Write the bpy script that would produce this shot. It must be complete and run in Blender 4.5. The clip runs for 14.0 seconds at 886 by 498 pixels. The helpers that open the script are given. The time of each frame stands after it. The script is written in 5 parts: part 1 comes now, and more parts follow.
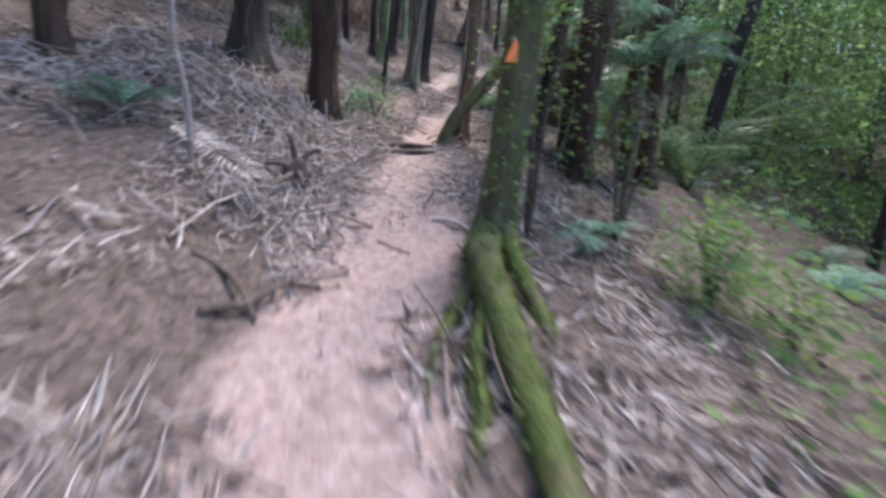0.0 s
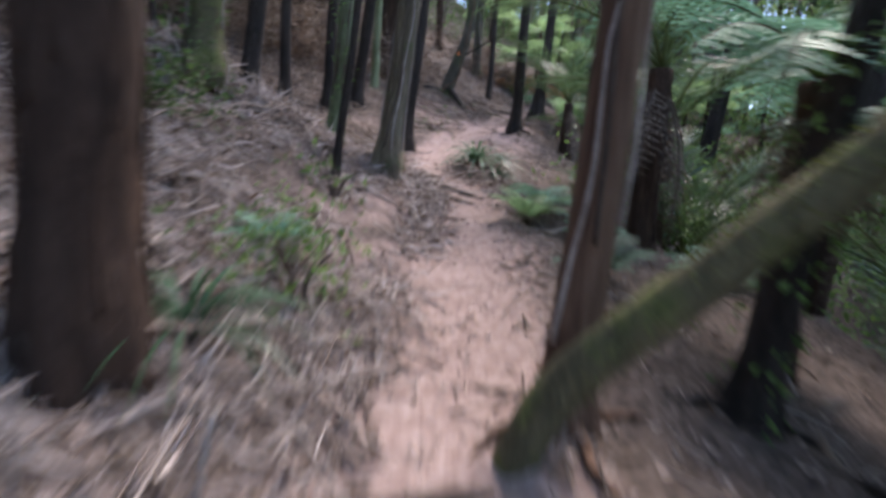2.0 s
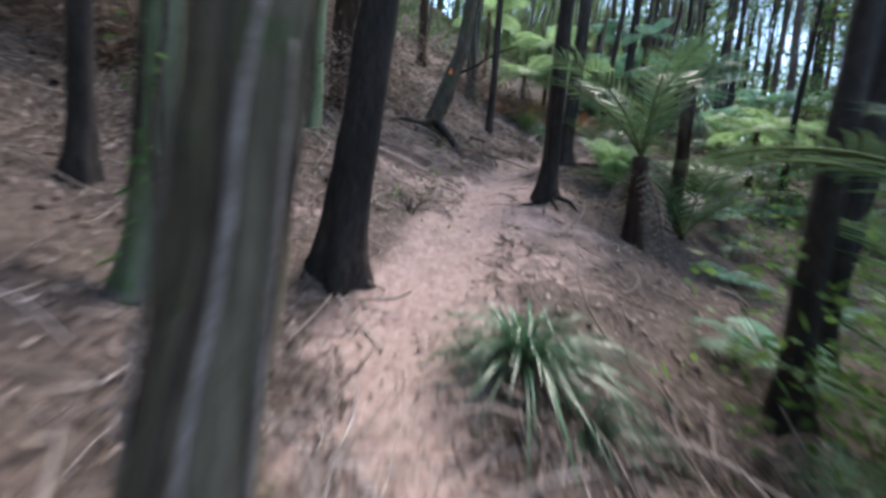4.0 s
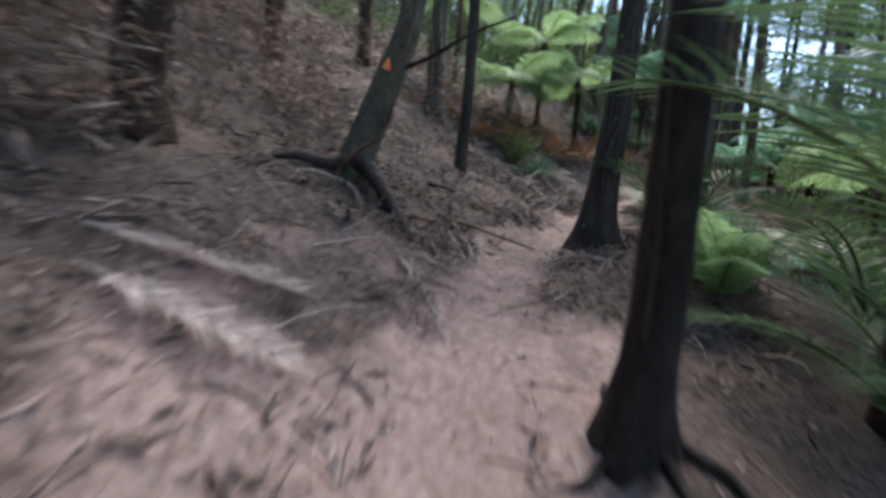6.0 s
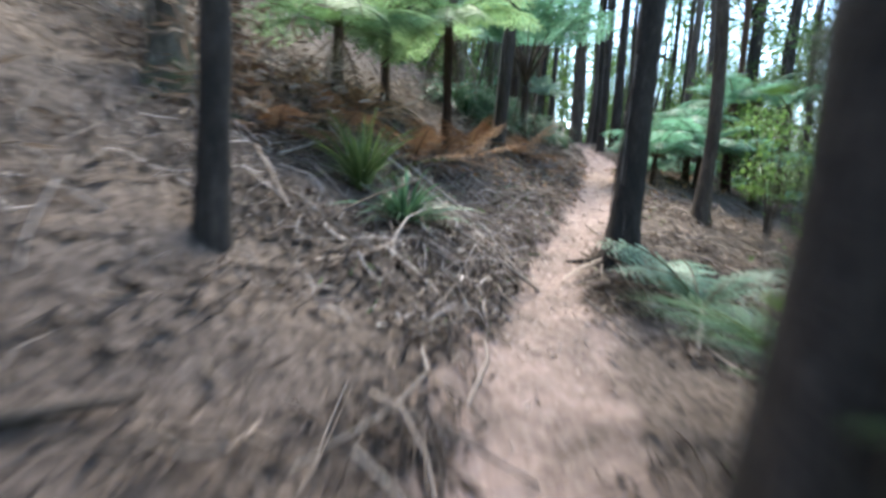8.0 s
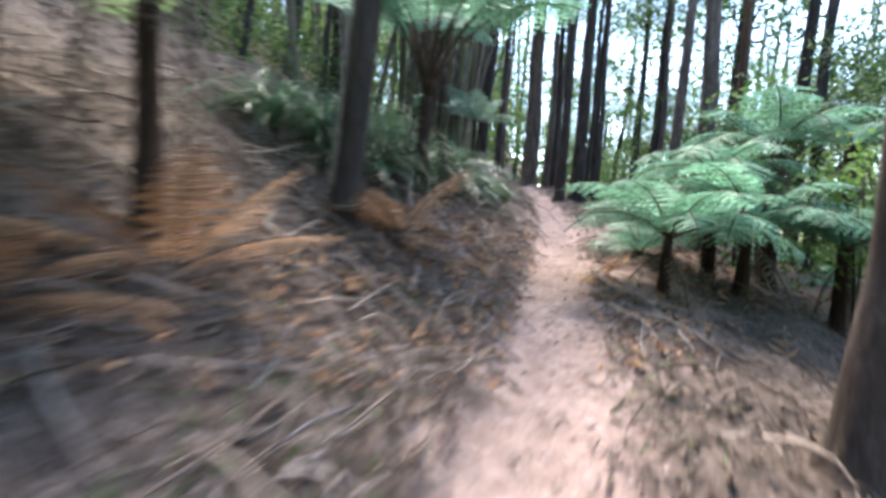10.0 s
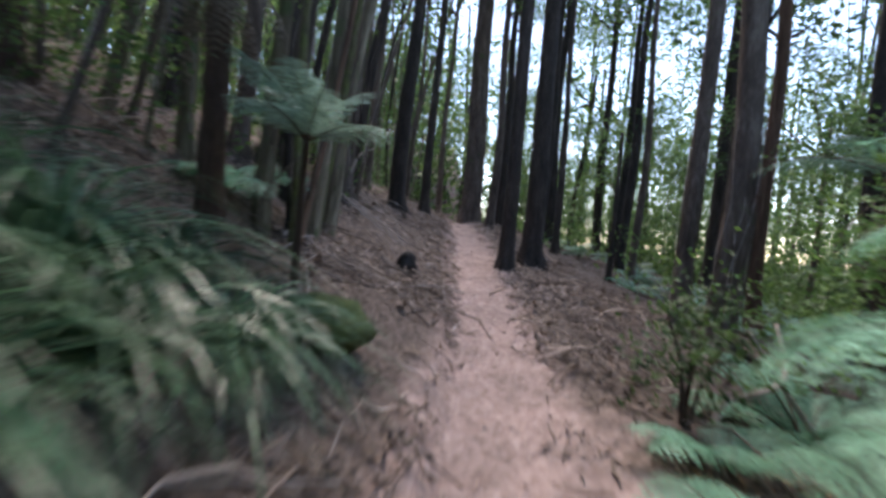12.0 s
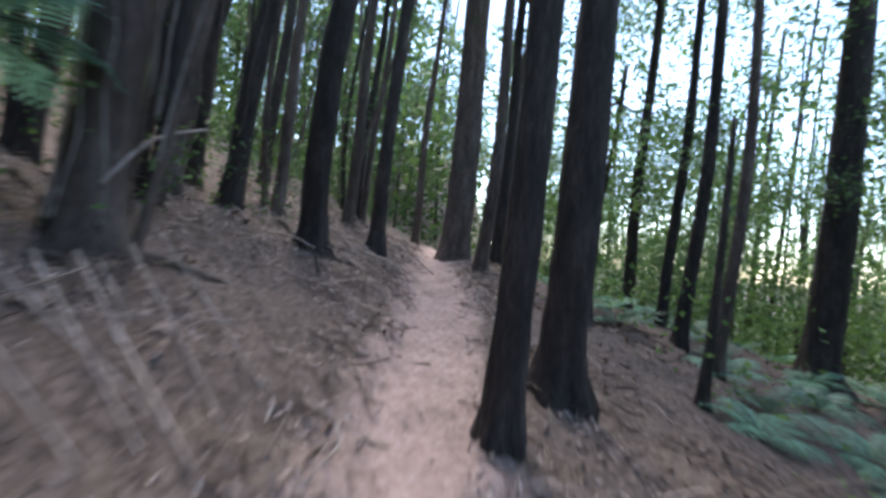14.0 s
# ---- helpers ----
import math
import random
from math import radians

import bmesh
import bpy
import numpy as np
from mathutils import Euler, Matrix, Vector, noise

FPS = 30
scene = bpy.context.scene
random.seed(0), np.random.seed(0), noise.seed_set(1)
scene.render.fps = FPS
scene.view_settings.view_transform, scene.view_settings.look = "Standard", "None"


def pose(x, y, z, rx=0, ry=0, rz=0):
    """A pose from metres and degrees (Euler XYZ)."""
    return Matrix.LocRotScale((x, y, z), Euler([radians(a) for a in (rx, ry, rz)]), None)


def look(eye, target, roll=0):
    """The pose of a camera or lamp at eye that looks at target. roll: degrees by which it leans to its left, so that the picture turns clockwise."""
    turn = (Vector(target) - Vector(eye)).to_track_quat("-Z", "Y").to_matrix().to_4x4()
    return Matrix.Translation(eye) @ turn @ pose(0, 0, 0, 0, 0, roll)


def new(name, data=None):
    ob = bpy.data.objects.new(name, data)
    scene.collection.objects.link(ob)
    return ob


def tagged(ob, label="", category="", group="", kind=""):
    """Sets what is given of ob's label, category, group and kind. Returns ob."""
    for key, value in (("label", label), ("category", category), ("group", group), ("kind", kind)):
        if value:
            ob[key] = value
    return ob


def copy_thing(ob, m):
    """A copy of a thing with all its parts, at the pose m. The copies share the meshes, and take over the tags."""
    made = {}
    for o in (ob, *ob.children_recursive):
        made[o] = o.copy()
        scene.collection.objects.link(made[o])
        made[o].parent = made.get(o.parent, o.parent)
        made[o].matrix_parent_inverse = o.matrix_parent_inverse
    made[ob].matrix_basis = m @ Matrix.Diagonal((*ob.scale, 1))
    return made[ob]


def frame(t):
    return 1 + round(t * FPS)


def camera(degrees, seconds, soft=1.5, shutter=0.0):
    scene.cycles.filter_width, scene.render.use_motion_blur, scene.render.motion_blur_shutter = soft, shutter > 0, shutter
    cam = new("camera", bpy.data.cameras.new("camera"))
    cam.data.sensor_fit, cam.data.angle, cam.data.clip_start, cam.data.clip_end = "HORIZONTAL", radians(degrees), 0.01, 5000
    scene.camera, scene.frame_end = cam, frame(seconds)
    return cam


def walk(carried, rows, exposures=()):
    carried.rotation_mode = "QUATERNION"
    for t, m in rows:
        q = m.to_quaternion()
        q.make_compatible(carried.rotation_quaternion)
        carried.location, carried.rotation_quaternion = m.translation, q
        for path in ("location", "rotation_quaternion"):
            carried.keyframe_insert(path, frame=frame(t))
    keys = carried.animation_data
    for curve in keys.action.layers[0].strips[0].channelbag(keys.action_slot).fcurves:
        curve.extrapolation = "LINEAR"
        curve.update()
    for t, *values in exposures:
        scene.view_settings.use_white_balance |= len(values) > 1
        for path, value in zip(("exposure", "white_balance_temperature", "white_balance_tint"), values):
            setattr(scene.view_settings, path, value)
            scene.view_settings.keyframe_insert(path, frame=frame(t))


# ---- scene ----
cam = camera(80.1, 14.0, 3.2, 0.9)
PATH = [
    (0.0, (0.000, 0.000, 1.500), (0.001, 3.912, 0.666), 3.39),
    (0.5, (-0.430, 1.392, 1.708), (-0.304, 5.302, 0.871), 3.46),
    (1.0, (-0.553, 2.770, 1.936), (-0.430, 6.687, 1.133), 3.70),
    (1.5, (-0.520, 4.152, 2.344), (-0.409, 8.079, 1.591), 3.53),
    (2.0, (-0.559, 5.602, 2.509), (-0.323, 9.558, 1.965), 4.29),
    (2.5, (-0.574, 6.973, 2.961), (-0.219, 10.928, 2.478), 3.96),
    (3.0, (-0.601, 8.254, 3.203), (-0.211, 12.208, 2.742), 4.45),
    (4.6, (-0.160, 12.720, 4.045), (0.170, 16.685, 3.645), 4.90),
    (5.5, (0.374, 15.234, 4.514), (0.660, 19.207, 4.146), 5.17),
    (6.0, (0.433, 16.664, 4.824), (0.998, 20.611, 4.502), 4.91),
    (6.5, (0.599, 18.021, 5.044), (1.383, 21.929, 4.705), 5.52),
    (7.0, (0.971, 19.298, 5.350), (1.979, 23.143, 4.897), 4.68),
    (7.5, (1.324, 20.598, 5.685), (2.660, 24.338, 5.210), 3.61),
    (8.0, (1.795, 22.022, 5.896), (3.493, 25.608, 5.392), 2.52),
    (9.3, (3.800, 25.050, 6.410), (5.680, 28.560, 6.070), 3.10),
    (10.5, (6.623, 27.238, 6.884), (8.706, 30.649, 6.708), 3.91),
    (11.0, (7.542, 28.301, 7.238), (9.748, 31.636, 7.118), 3.87),
    (11.5, (8.376, 29.426, 7.477), (10.601, 32.748, 7.353), 4.03),
    (12.0, (9.238, 30.509, 7.739), (11.498, 33.807, 7.624), 4.44),
    (12.5, (10.079, 31.522, 7.830), (12.385, 34.789, 7.772), 4.51),
    (13.0, (11.106, 32.598, 8.025), (13.394, 35.878, 8.019), 5.48),
    (13.5, (12.014, 33.727, 8.197), (14.285, 37.020, 8.211), 6.27),
    (14.0, (12.935, 34.823, 8.478), (15.185, 38.131, 8.459), 5.80),
]
walk(cam, [(t, look(eye, target, roll)) for t, eye, target, roll in PATH], [
    (0.0, 2.45, 6500, 15), (1.0, 2.15, 6800, 22), (2.0, 2.1, 6700, 18), (2.5, 2.35, 6700, 14), (3.0, 2.3, 6500, 10), (5.5, 1.9, 6800, 14), (6.5, 2.12, 6800, 8), (7.0, 2.45, 6800, 6), (7.5, 2.5, 6600, 0), (8.0, 2.75, 6700, 3), (10.5, 2.9, 7000, 12), (11.0, 2.6, 7100, 13), (11.5, 2.2, 7100, 16), (12.5, 2.1, 6800, 16), (13.0, 2.15, 6700, 13), (14.0, 2.4, 6600, 11)])

# ---- daylight under an overcast sky ----
world = bpy.data.worlds.new("sky")
scene.world = world
world.use_nodes = True
sky = world.node_tree.nodes.new("ShaderNodeTexSky")
sky.sky_type, sky.sun_disc = "NISHITA", False
sky.dust_density, sky.ozone_density = 0.3, 2.0
sky.sun_elevation, sky.sun_rotation = radians(60), radians(32)
world.node_tree.links.new(sky.outputs["Color"], world.node_tree.nodes["Background"].inputs["Color"])
world.node_tree.nodes["Background"].inputs["Strength"].default_value = 0.15
sun = new("sun", bpy.data.lights.new("sun", "SUN"))
sun.data.energy, sun.data.angle, sun.data.color = 2.1, radians(28), (1.0, 0.95, 0.88)
sun.matrix_basis = look((30 * math.sin(radians(32)), 30 * math.cos(radians(32)), 52), (0, 0, 0))


# the ground: a climbing single-track on a hillside, bank up on one side, slope down on the other
TRAIL = [
    (0.6, -9.0, -1.5), (0.35, -5.0, -0.9), (0.05, -1.5, -0.38), (-0.2, 0.6, -0.06), (-0.50, 2.2, 0.24), (-0.52, 4.2, 0.64),
    (-0.48, 6.2, 1.08), (-0.30, 8.25, 1.52), (-0.05, 10.0, 1.84), (0.12, 11.7, 2.16), (-0.02, 12.6, 2.36), (-0.30, 13.3, 2.49), (-0.34, 14.4, 2.70),
    (0.10, 15.9, 3.00), (0.50, 17.4, 3.30),
    (1.0, 19.4, 3.74), (1.85, 22.0, 4.25), (3.85, 24.75, 4.78), (4.72, 25.85, 4.98), (5.42, 26.65, 5.14), (6.55, 27.65, 5.38), (8.34, 29.5, 5.80),
    (10.1, 31.5, 6.20), (12.0, 33.7, 6.56), (13.6, 35.9, 6.92), (16.3, 39.8, 7.45), (19.4, 44.6, 8.10), (24.0, 51.0, 8.15), (31.0, 60.0, 7.7),
]


def smooth_line(points, steps):
    p = np.array([points[0], *points, points[-1]], float)
    out = []
    for i in range(1, len(p) - 2):
        a, b, c, d = p[i - 1], p[i], p[i + 1], p[i + 2]
        for k in range(steps):
            u = k / steps
            out.append(0.5 * (2 * b + (c - a) * u + (2 * a - 5 * b + 4 * c - d) * u * u + (3 * b - a - 3 * c + d) * u ** 3))
    return np.array(out + [p[-1]])


LINE = smooth_line(TRAIL, 12)
TANGENT = np.gradient(LINE[:, :2], axis=0)
TANGENT /= np.linalg.norm(TANGENT, axis=1)[:, None]


def value_noise(x, y, seed=0):
    xi, yi = np.floor(x).astype(np.int64), np.floor(y).astype(np.int64)
    u, v = x - xi, y - yi
    u, v = u * u * (3 - 2 * u), v * v * (3 - 2 * v)

    def rnd(a, b):
        h = (a * 374761393 + b * 668265263 + seed * 974634541) & 0x7FFFFFFF
        h = ((h ^ (h >> 13)) * 1274126177) & 0x7FFFFFFF
        return ((h ^ (h >> 16)) & 0xFFFF) / 65535.0

    return (rnd(xi, yi) * (1 - u) + rnd(xi + 1, yi) * u) * (1 - v) + (rnd(xi, yi + 1) * (1 - u) + rnd(xi + 1, yi + 1) * u) * v


def beside(x, y):
    """For points of the plan: how far right of the trail's middle, the trail's height there, and the place along it."""
    x, y = np.atleast_1d(np.asarray(x, float)), np.atleast_1d(np.asarray(y, float))
    off, zt, at = np.empty(len(x)), np.empty(len(x)), np.empty(len(x))
    for a in range(0, len(x), 8000):
        s = slice(a, a + 8000)
        dx, dy = x[s, None] - LINE[None, :, 0], y[s, None] - LINE[None, :, 1]
        k = np.argmin(dx * dx + dy * dy, axis=1)
        r = np.arange(len(k))
        tx, ty = TANGENT[k, 0], TANGENT[k, 1]
        ahead = dx[r, k] * tx + dy[r, k] * ty
        side = dx[r, k] * ty - dy[r, k] * tx
        off[s] = side + np.sign(side) * np.maximum(np.hypot(dx[r, k], dy[r, k]) - np.hypot(side, np.minimum(np.abs(ahead), 0.3)), 0)
        k2 = np.clip(k + np.where(ahead > 0, 1, -1), 0, len(LINE) - 1)
        step = np.linalg.norm(LINE[k2, :2] - LINE[k, :2], axis=1) + 1e-6
        zt[s] = LINE[k, 2] + (LINE[k2, 2] - LINE[k, 2]) * np.clip(np.abs(ahead) / step, 0, 1)
        at[s] = LINE[k, 1]
    return off, zt, at


def rise(t):
    t = np.clip(t, 0, 1)
    return t * t * (3 - 2 * t)


def height(x, y):
    x, y = np.atleast_1d(np.asarray(x, float)), np.atleast_1d(np.asarray(y, float))
    off, zt, at = beside(x, y)
    wob = (value_noise(x * 1.3, y * 1.3, 3) - 0.5) * 0.28
    left, right = np.maximum(-off - 0.42 + wob, 0), np.maximum(off - 0.75 + wob, 0)
    bank = 0.15 * rise((-off - 0.30 + wob * 0.6) / 0.16) * rise((at - 14) / 3)
    soft = lambda u, k, cap: k * (np.sqrt(np.minimum(u, cap) ** 2 + 0.09) - 0.3)
    steep = 0.40 + 0.13 * rise((at - 20) / 3) * (1 - rise((at - 36) / 5))
    z = zt + bank + soft(left, 1.0, 26) * steep - soft(right, 1.0, 30) * (0.34 - 0.10 * rise((at - 28) / 4))
    edge = rise((np.abs(off) - 0.22) / 0.5)
    z += (value_noise(x * 0.55, y * 0.55, 5) - 0.5) * 0.30 * rise((np.abs(off) - 0.6) / 1.5)
    z += (value_noise(x * 2.6, y * 2.6, 7) - 0.5) * (0.035 + 0.10 * edge)
    z += (value_noise(x * 8.0, y * 8.0, 9) - 0.5) * (0.018 + 0.035 * edge)
    return z + 0.03 * rise((np.abs(off) - 0.1) / 0.3)


def hz(x, y):
    return float(height(x, y)[0])


# ---- building helpers ----
class Shape:
    """Collects vertices and faces of one mesh."""

    def __init__(self):
        self.v, self.f, self.n = [], [], 0

    def add(self, verts, faces):
        verts = np.asarray(verts, float).reshape(-1, 3)
        self.v.append(verts)
        self.f.extend(tuple(int(i) + self.n for i in q) for q in faces)
        self.n += len(verts)
        return self

    def tube(self, pts, radii, sides=8, rough=0.0, rng=None, squash=None):
        pts, radii = np.asarray(pts, float), np.asarray(radii, float)
        n = len(pts)
        tan = np.gradient(pts, axis=0)
        tan /= np.linalg.norm(tan, axis=1)[:, None] + 1e-9
        ref = np.array([1.0, 0, 0]) if abs(tan[0, 0]) < 0.8 else np.array([0, 1.0, 0])
        a = np.arange(sides) * 2 * np.pi / sides
        rows = []
        for i in range(n):
            s = np.cross(tan[i], ref)
            s /= np.linalg.norm(s) + 1e-9
            w = np.cross(s, tan[i])
            r = np.full(sides, radii[i])
            if rough and rng is not None:
                r = r * (1 + rough * rng.uniform(-1, 1, sides))
            if squash is not None:
                r = r * squash[i]
            rows.append(pts[i] + np.outer(np.cos(a) * r, s) + np.outer(np.sin(a) * r, w))
        faces = [(i * sides + j, i * sides + (j + 1) % sides, (i + 1) * sides + (j + 1) % sides, (i + 1) * sides + j) for i in range(n - 1) for j in range(sides)]
        faces += [tuple(range(sides))[::-1], tuple((n - 1) * sides + j for j in range(sides))]
        return self.add(np.concatenate(rows), faces)

    def mesh(self, name, material, smooth=True):
        me = bpy.data.meshes.new(name)
        me.from_pydata(np.concatenate(self.v).tolist(), [], self.f)
        me.materials.append(material)
        if smooth:
            me.polygons.foreach_set("use_smooth", [True] * len(me.polygons))
        me.update()
        return me


def part(name, shape, material, parent=None, label="", smooth=True):
    ob = new(name, shape.mesh(name, material, smooth) if isinstance(shape, Shape) else shape)
    if parent is not None:
        ob.parent = parent
    return tagged(ob, label)


def thing(name, x, y, z, label, category, group="", kind="", turn=0.0):
    ob = new(name)
    ob.empty_display_size = 0.2
    ob.matrix_basis = pose(x, y, z, 0, 0, turn)
    return tagged(ob, label, category, group, kind)


def many_tubes(start, way, length, radius, bend, knots=4, sides=3):
    """Many thin bent sticks at once: arrays of starts, unit directions, lengths, radii and sideways bends."""
    n = len(start)
    up = np.tile([0.0, 0, 1.0], (n, 1))
    side = np.cross(way, up)
    side /= np.linalg.norm(side, axis=1)[:, None] + 1e-6
    top = np.cross(side, way)
    u = np.linspace(0, 1, knots)
    a = np.arange(sides) * 2 * np.pi / sides
    curve = start[:, None] + way[:, None] * (u[None, :, None] * length[:, None, None]) + bend[:, None] * (np.sin(u * np.pi)[None, :, None])
    rad = radius[:, None] * np.array([1.0 - 0.45 * k for k in u])[None]
    ring = np.cos(a)[None, None, :, None] * side[:, None, None] + np.sin(a)[None, None, :, None] * top[:, None, None]
    v = curve[:, :, None] + ring * rad[:, :, None, None]
    i, j = np.meshgrid(np.arange(knots - 1), np.arange(sides), indexing="ij")
    q = np.stack([i * sides + j, i * sides + (j + 1) % sides, (i + 1) * sides + (j + 1) % sides, (i + 1) * sides + j], -1).reshape(-1, 4)
    f = (q[None] + (np.arange(n) * knots * sides)[:, None, None]).reshape(-1, 4)
    return v.reshape(-1, 3), f


def many_leaves(place, along, across, length, width, fold=0.25, droop=0.15):
    """Many pointed leaves at once, each of four triangles folded along its rib."""
    n = len(place)
    nor = np.cross(along, across)
    L, W = length[:, None], width[:, None]
    tip = place + along * L - nor * (L * droop)
    mid = place + along * (L * 0.5) + nor * (L * droop * 0.35)
    v = np.stack([place, mid + across * (W * 0.5) + nor * (W * fold), tip, mid - across * (W * 0.5) + nor * (W * fold), mid], 1)
    f = np.array([(0, 4, 1), (4, 2, 1), (0, 3, 4), (3, 2, 4)])
    return v.reshape(-1, 3), (f[None] + (np.arange(n) * 5)[:, None, None]).reshape(-1, 3)


def mesh_of(name, v, f, material, smooth=False):
    me = bpy.data.meshes.new(name)
    f = np.asarray(f)
    me.vertices.add(len(v))
    me.vertices.foreach_set("co", np.asarray(v, np.float32).ravel())
    k = f.shape[1]
    me.loops.add(f.size)
    me.loops.foreach_set("vertex_index", f.ravel().astype(np.int32))
    me.polygons.add(len(f))
    me.polygons.foreach_set("loop_start", (np.arange(len(f)) * k).astype(np.int32))
    me.polygons.foreach_set("use_smooth", np.full(len(f), smooth))
    me.materials.append(material)
    me.update(calc_edges=True)
    me.validate()
    return me


def units(rng, n, flat=0.0):
    w = rng.normal(size=(n, 3))
    w[:, 2] *= 1 - flat
    return w / (np.linalg.norm(w, axis=1)[:, None] + 1e-9)


# ---- materials ----
def nodes_of(name):
    m = bpy.data.materials.new(name)
    m.use_nodes = True
    nt = m.node_tree
    nt.nodes.clear()
    return m, nt, lambda kind, **kw: set_node(nt.nodes.new(kind), kw)


def set_node(n, kw):
    for k, val in kw.items():
        n.inputs[k].default_value = val
    return n


def ramp(nt, fac, stops):
    r = nt.nodes.new("ShaderNodeValToRGB")
    el = r.color_ramp.elements
    while len(el) > 1:
        el.remove(el[-1])
    el[0].position, el[0].color = stops[0][0], (*stops[0][1], 1)
    for p, c in stops[1:]:
        e = el.new(p)
        e.color = (*c, 1)
    nt.links.new(fac, r.inputs["Fac"])
    return r.outputs["Color"]


def surface(name, dark, mid, light, scale=6.0, fine=40.0, rough=0.9, bump=0.5, stretch=(1, 1, 1), moss=None, moss_at=0.55, vary=0.25, space="Object", depth=0.02, spec=0.25):
    """Matt natural surface: three tones mixed by noise at two sizes, relief, and patches of moss where given."""
    m, nt, nn = nodes_of(name)
    link = nt.links.new
    tc, mp = nn("ShaderNodeTexCoord"), nn("ShaderNodeMapping")
    mp.inputs["Scale"].default_value = stretch
    link(tc.outputs[space], mp.inputs["Vector"])
    info = nn("ShaderNodeObjectInfo")
    big = nn("ShaderNodeTexNoise", Scale=scale, Detail=5.0, Roughness=0.6)
    small = nn("ShaderNodeTexNoise", Scale=fine, Detail=4.0, Roughness=0.7)
    for t in (big, small):
        link(mp.outputs["Vector"], t.inputs["Vector"])
    mix = nn("ShaderNodeMath")
    mix.operation = "MULTIPLY_ADD"
    mix.inputs[1].default_value = 0.55
    link(big.outputs["Fac"], mix.inputs[0])
    half = nn("ShaderNodeMath")
    half.operation = "MULTIPLY"
    half.inputs[1].default_value = 0.45
    link(small.outputs["Fac"], half.inputs[0])
    link(half.outputs[0], mix.inputs[2])
    col = ramp(nt, mix.outputs[0], [(0.33, dark), (0.5, mid), (0.68, light)])
    if moss:
        mn = nn("ShaderNodeTexNoise", Scale=scale * 0.55, Detail=6.0, Roughness=0.65)
        link(tc.outputs[space], mn.inputs["Vector"])
        mm = nn("ShaderNodeMapRange")
        mm.inputs["From Min"].default_value, mm.inputs["From Max"].default_value = moss_at, moss_at + 0.1
        link(mn.outputs["Fac"], mm.inputs["Value"])
        mx = nn("ShaderNodeMix")
        mx.data_type = "RGBA"
        link(mm.outputs["Result"], mx.inputs["Factor"])
        link(col, mx.inputs["A"])
        mc = ramp(nt, small.outputs["Fac"], [(0.35, tuple(c * 0.55 for c in moss)), (0.65, moss)])
        link(mc, mx.inputs["B"])
        col = mx.outputs["Result"]
    hs = nn("ShaderNodeHueSaturation")
    vr = nn("ShaderNodeMapRange")
    vr.inputs["To Min"].default_value, vr.inputs["To Max"].default_value = 1 - vary, 1 + vary
    link(info.outputs["Random"], vr.inputs["Value"])
    link(vr.outputs["Result"], hs.inputs["Value"])
    link(col, hs.inputs["Color"])
    b = nn("ShaderNodeBsdfPrincipled", Roughness=rough)
    b.inputs["Specular IOR Level"].default_value = spec
    link(hs.outputs["Color"], b.inputs["Base Color"])
    bp = nn("ShaderNodeBump", Strength=bump, Distance=depth)
    link(mix.outputs[0], bp.inputs["Height"])
    link(bp.outputs["Normal"], b.inputs["Normal"])
    out = nn("ShaderNodeOutputMaterial")
    link(b.outputs["BSDF"], out.inputs["Surface"])
    return m


def foliage(name, dark, light, through_light=0.35, rough=0.55, spread=0.35, brown=None, brown_part=0.0):
    """Leaf: colour differs from leaf to leaf, some light passes through."""
    m, nt, nn = nodes_of(name)
    link = nt.links.new
    geo, info = nn("ShaderNodeNewGeometry"), nn("ShaderNodeObjectInfo")
    tc = nn("ShaderNodeTexCoord")
    no = nn("ShaderNodeTexNoise", Scale=3.0, Detail=3.0)
    link(tc.outputs["Object"], no.inputs["Vector"])
    ad = nn("ShaderNodeMath")
    ad.operation = "MULTIPLY_ADD"
    ad.inputs[1].default_value = 0.6
    link(geo.outputs["Random Per Island"], ad.inputs[0])
    sc = nn("ShaderNodeMath")
    sc.operation = "MULTIPLY"
    sc.inputs[1].default_value = 0.4
    link(no.outputs["Fac"], sc.inputs[0])
    link(sc.outputs[0], ad.inputs[2])
    stops = [(0.15, dark), (0.8, light)]
    if brown:
        stops += [(0.985 - brown_part, light), (0.99 - brown_part, brown)]
    col = ramp(nt, ad.outputs[0], stops)
    hs = nn("ShaderNodeHueSaturation")
    vr = nn("ShaderNodeMapRange")
    vr.inputs["To Min"].default_value, vr.inputs["To Max"].default_value = 1 - spread, 1 + spread
    link(info.outputs["Random"], vr.inputs["Value"])
    link(vr.outputs["Result"], hs.inputs["Value"])
    link(col, hs.inputs["Color"])
    b = nn("ShaderNodeBsdfPrincipled", Roughness=rough)
    b.inputs["Specular IOR Level"].default_value = 0.35
    link(hs.outputs["Color"], b.inputs["Base Color"])
    tr = nn("ShaderNodeBsdfTranslucent")
    link(hs.outputs["Color"], tr.inputs["Color"])
    mx = nn("ShaderNodeMixShader")
    mx.inputs[0].default_value = through_light
    link(b.outputs["BSDF"], mx.inputs[1])
    link(tr.outputs["BSDF"], mx.inputs[2])
    out = nn("ShaderNodeOutputMaterial")
    link(mx.outputs[0], out.inputs["Surface"])
    return m


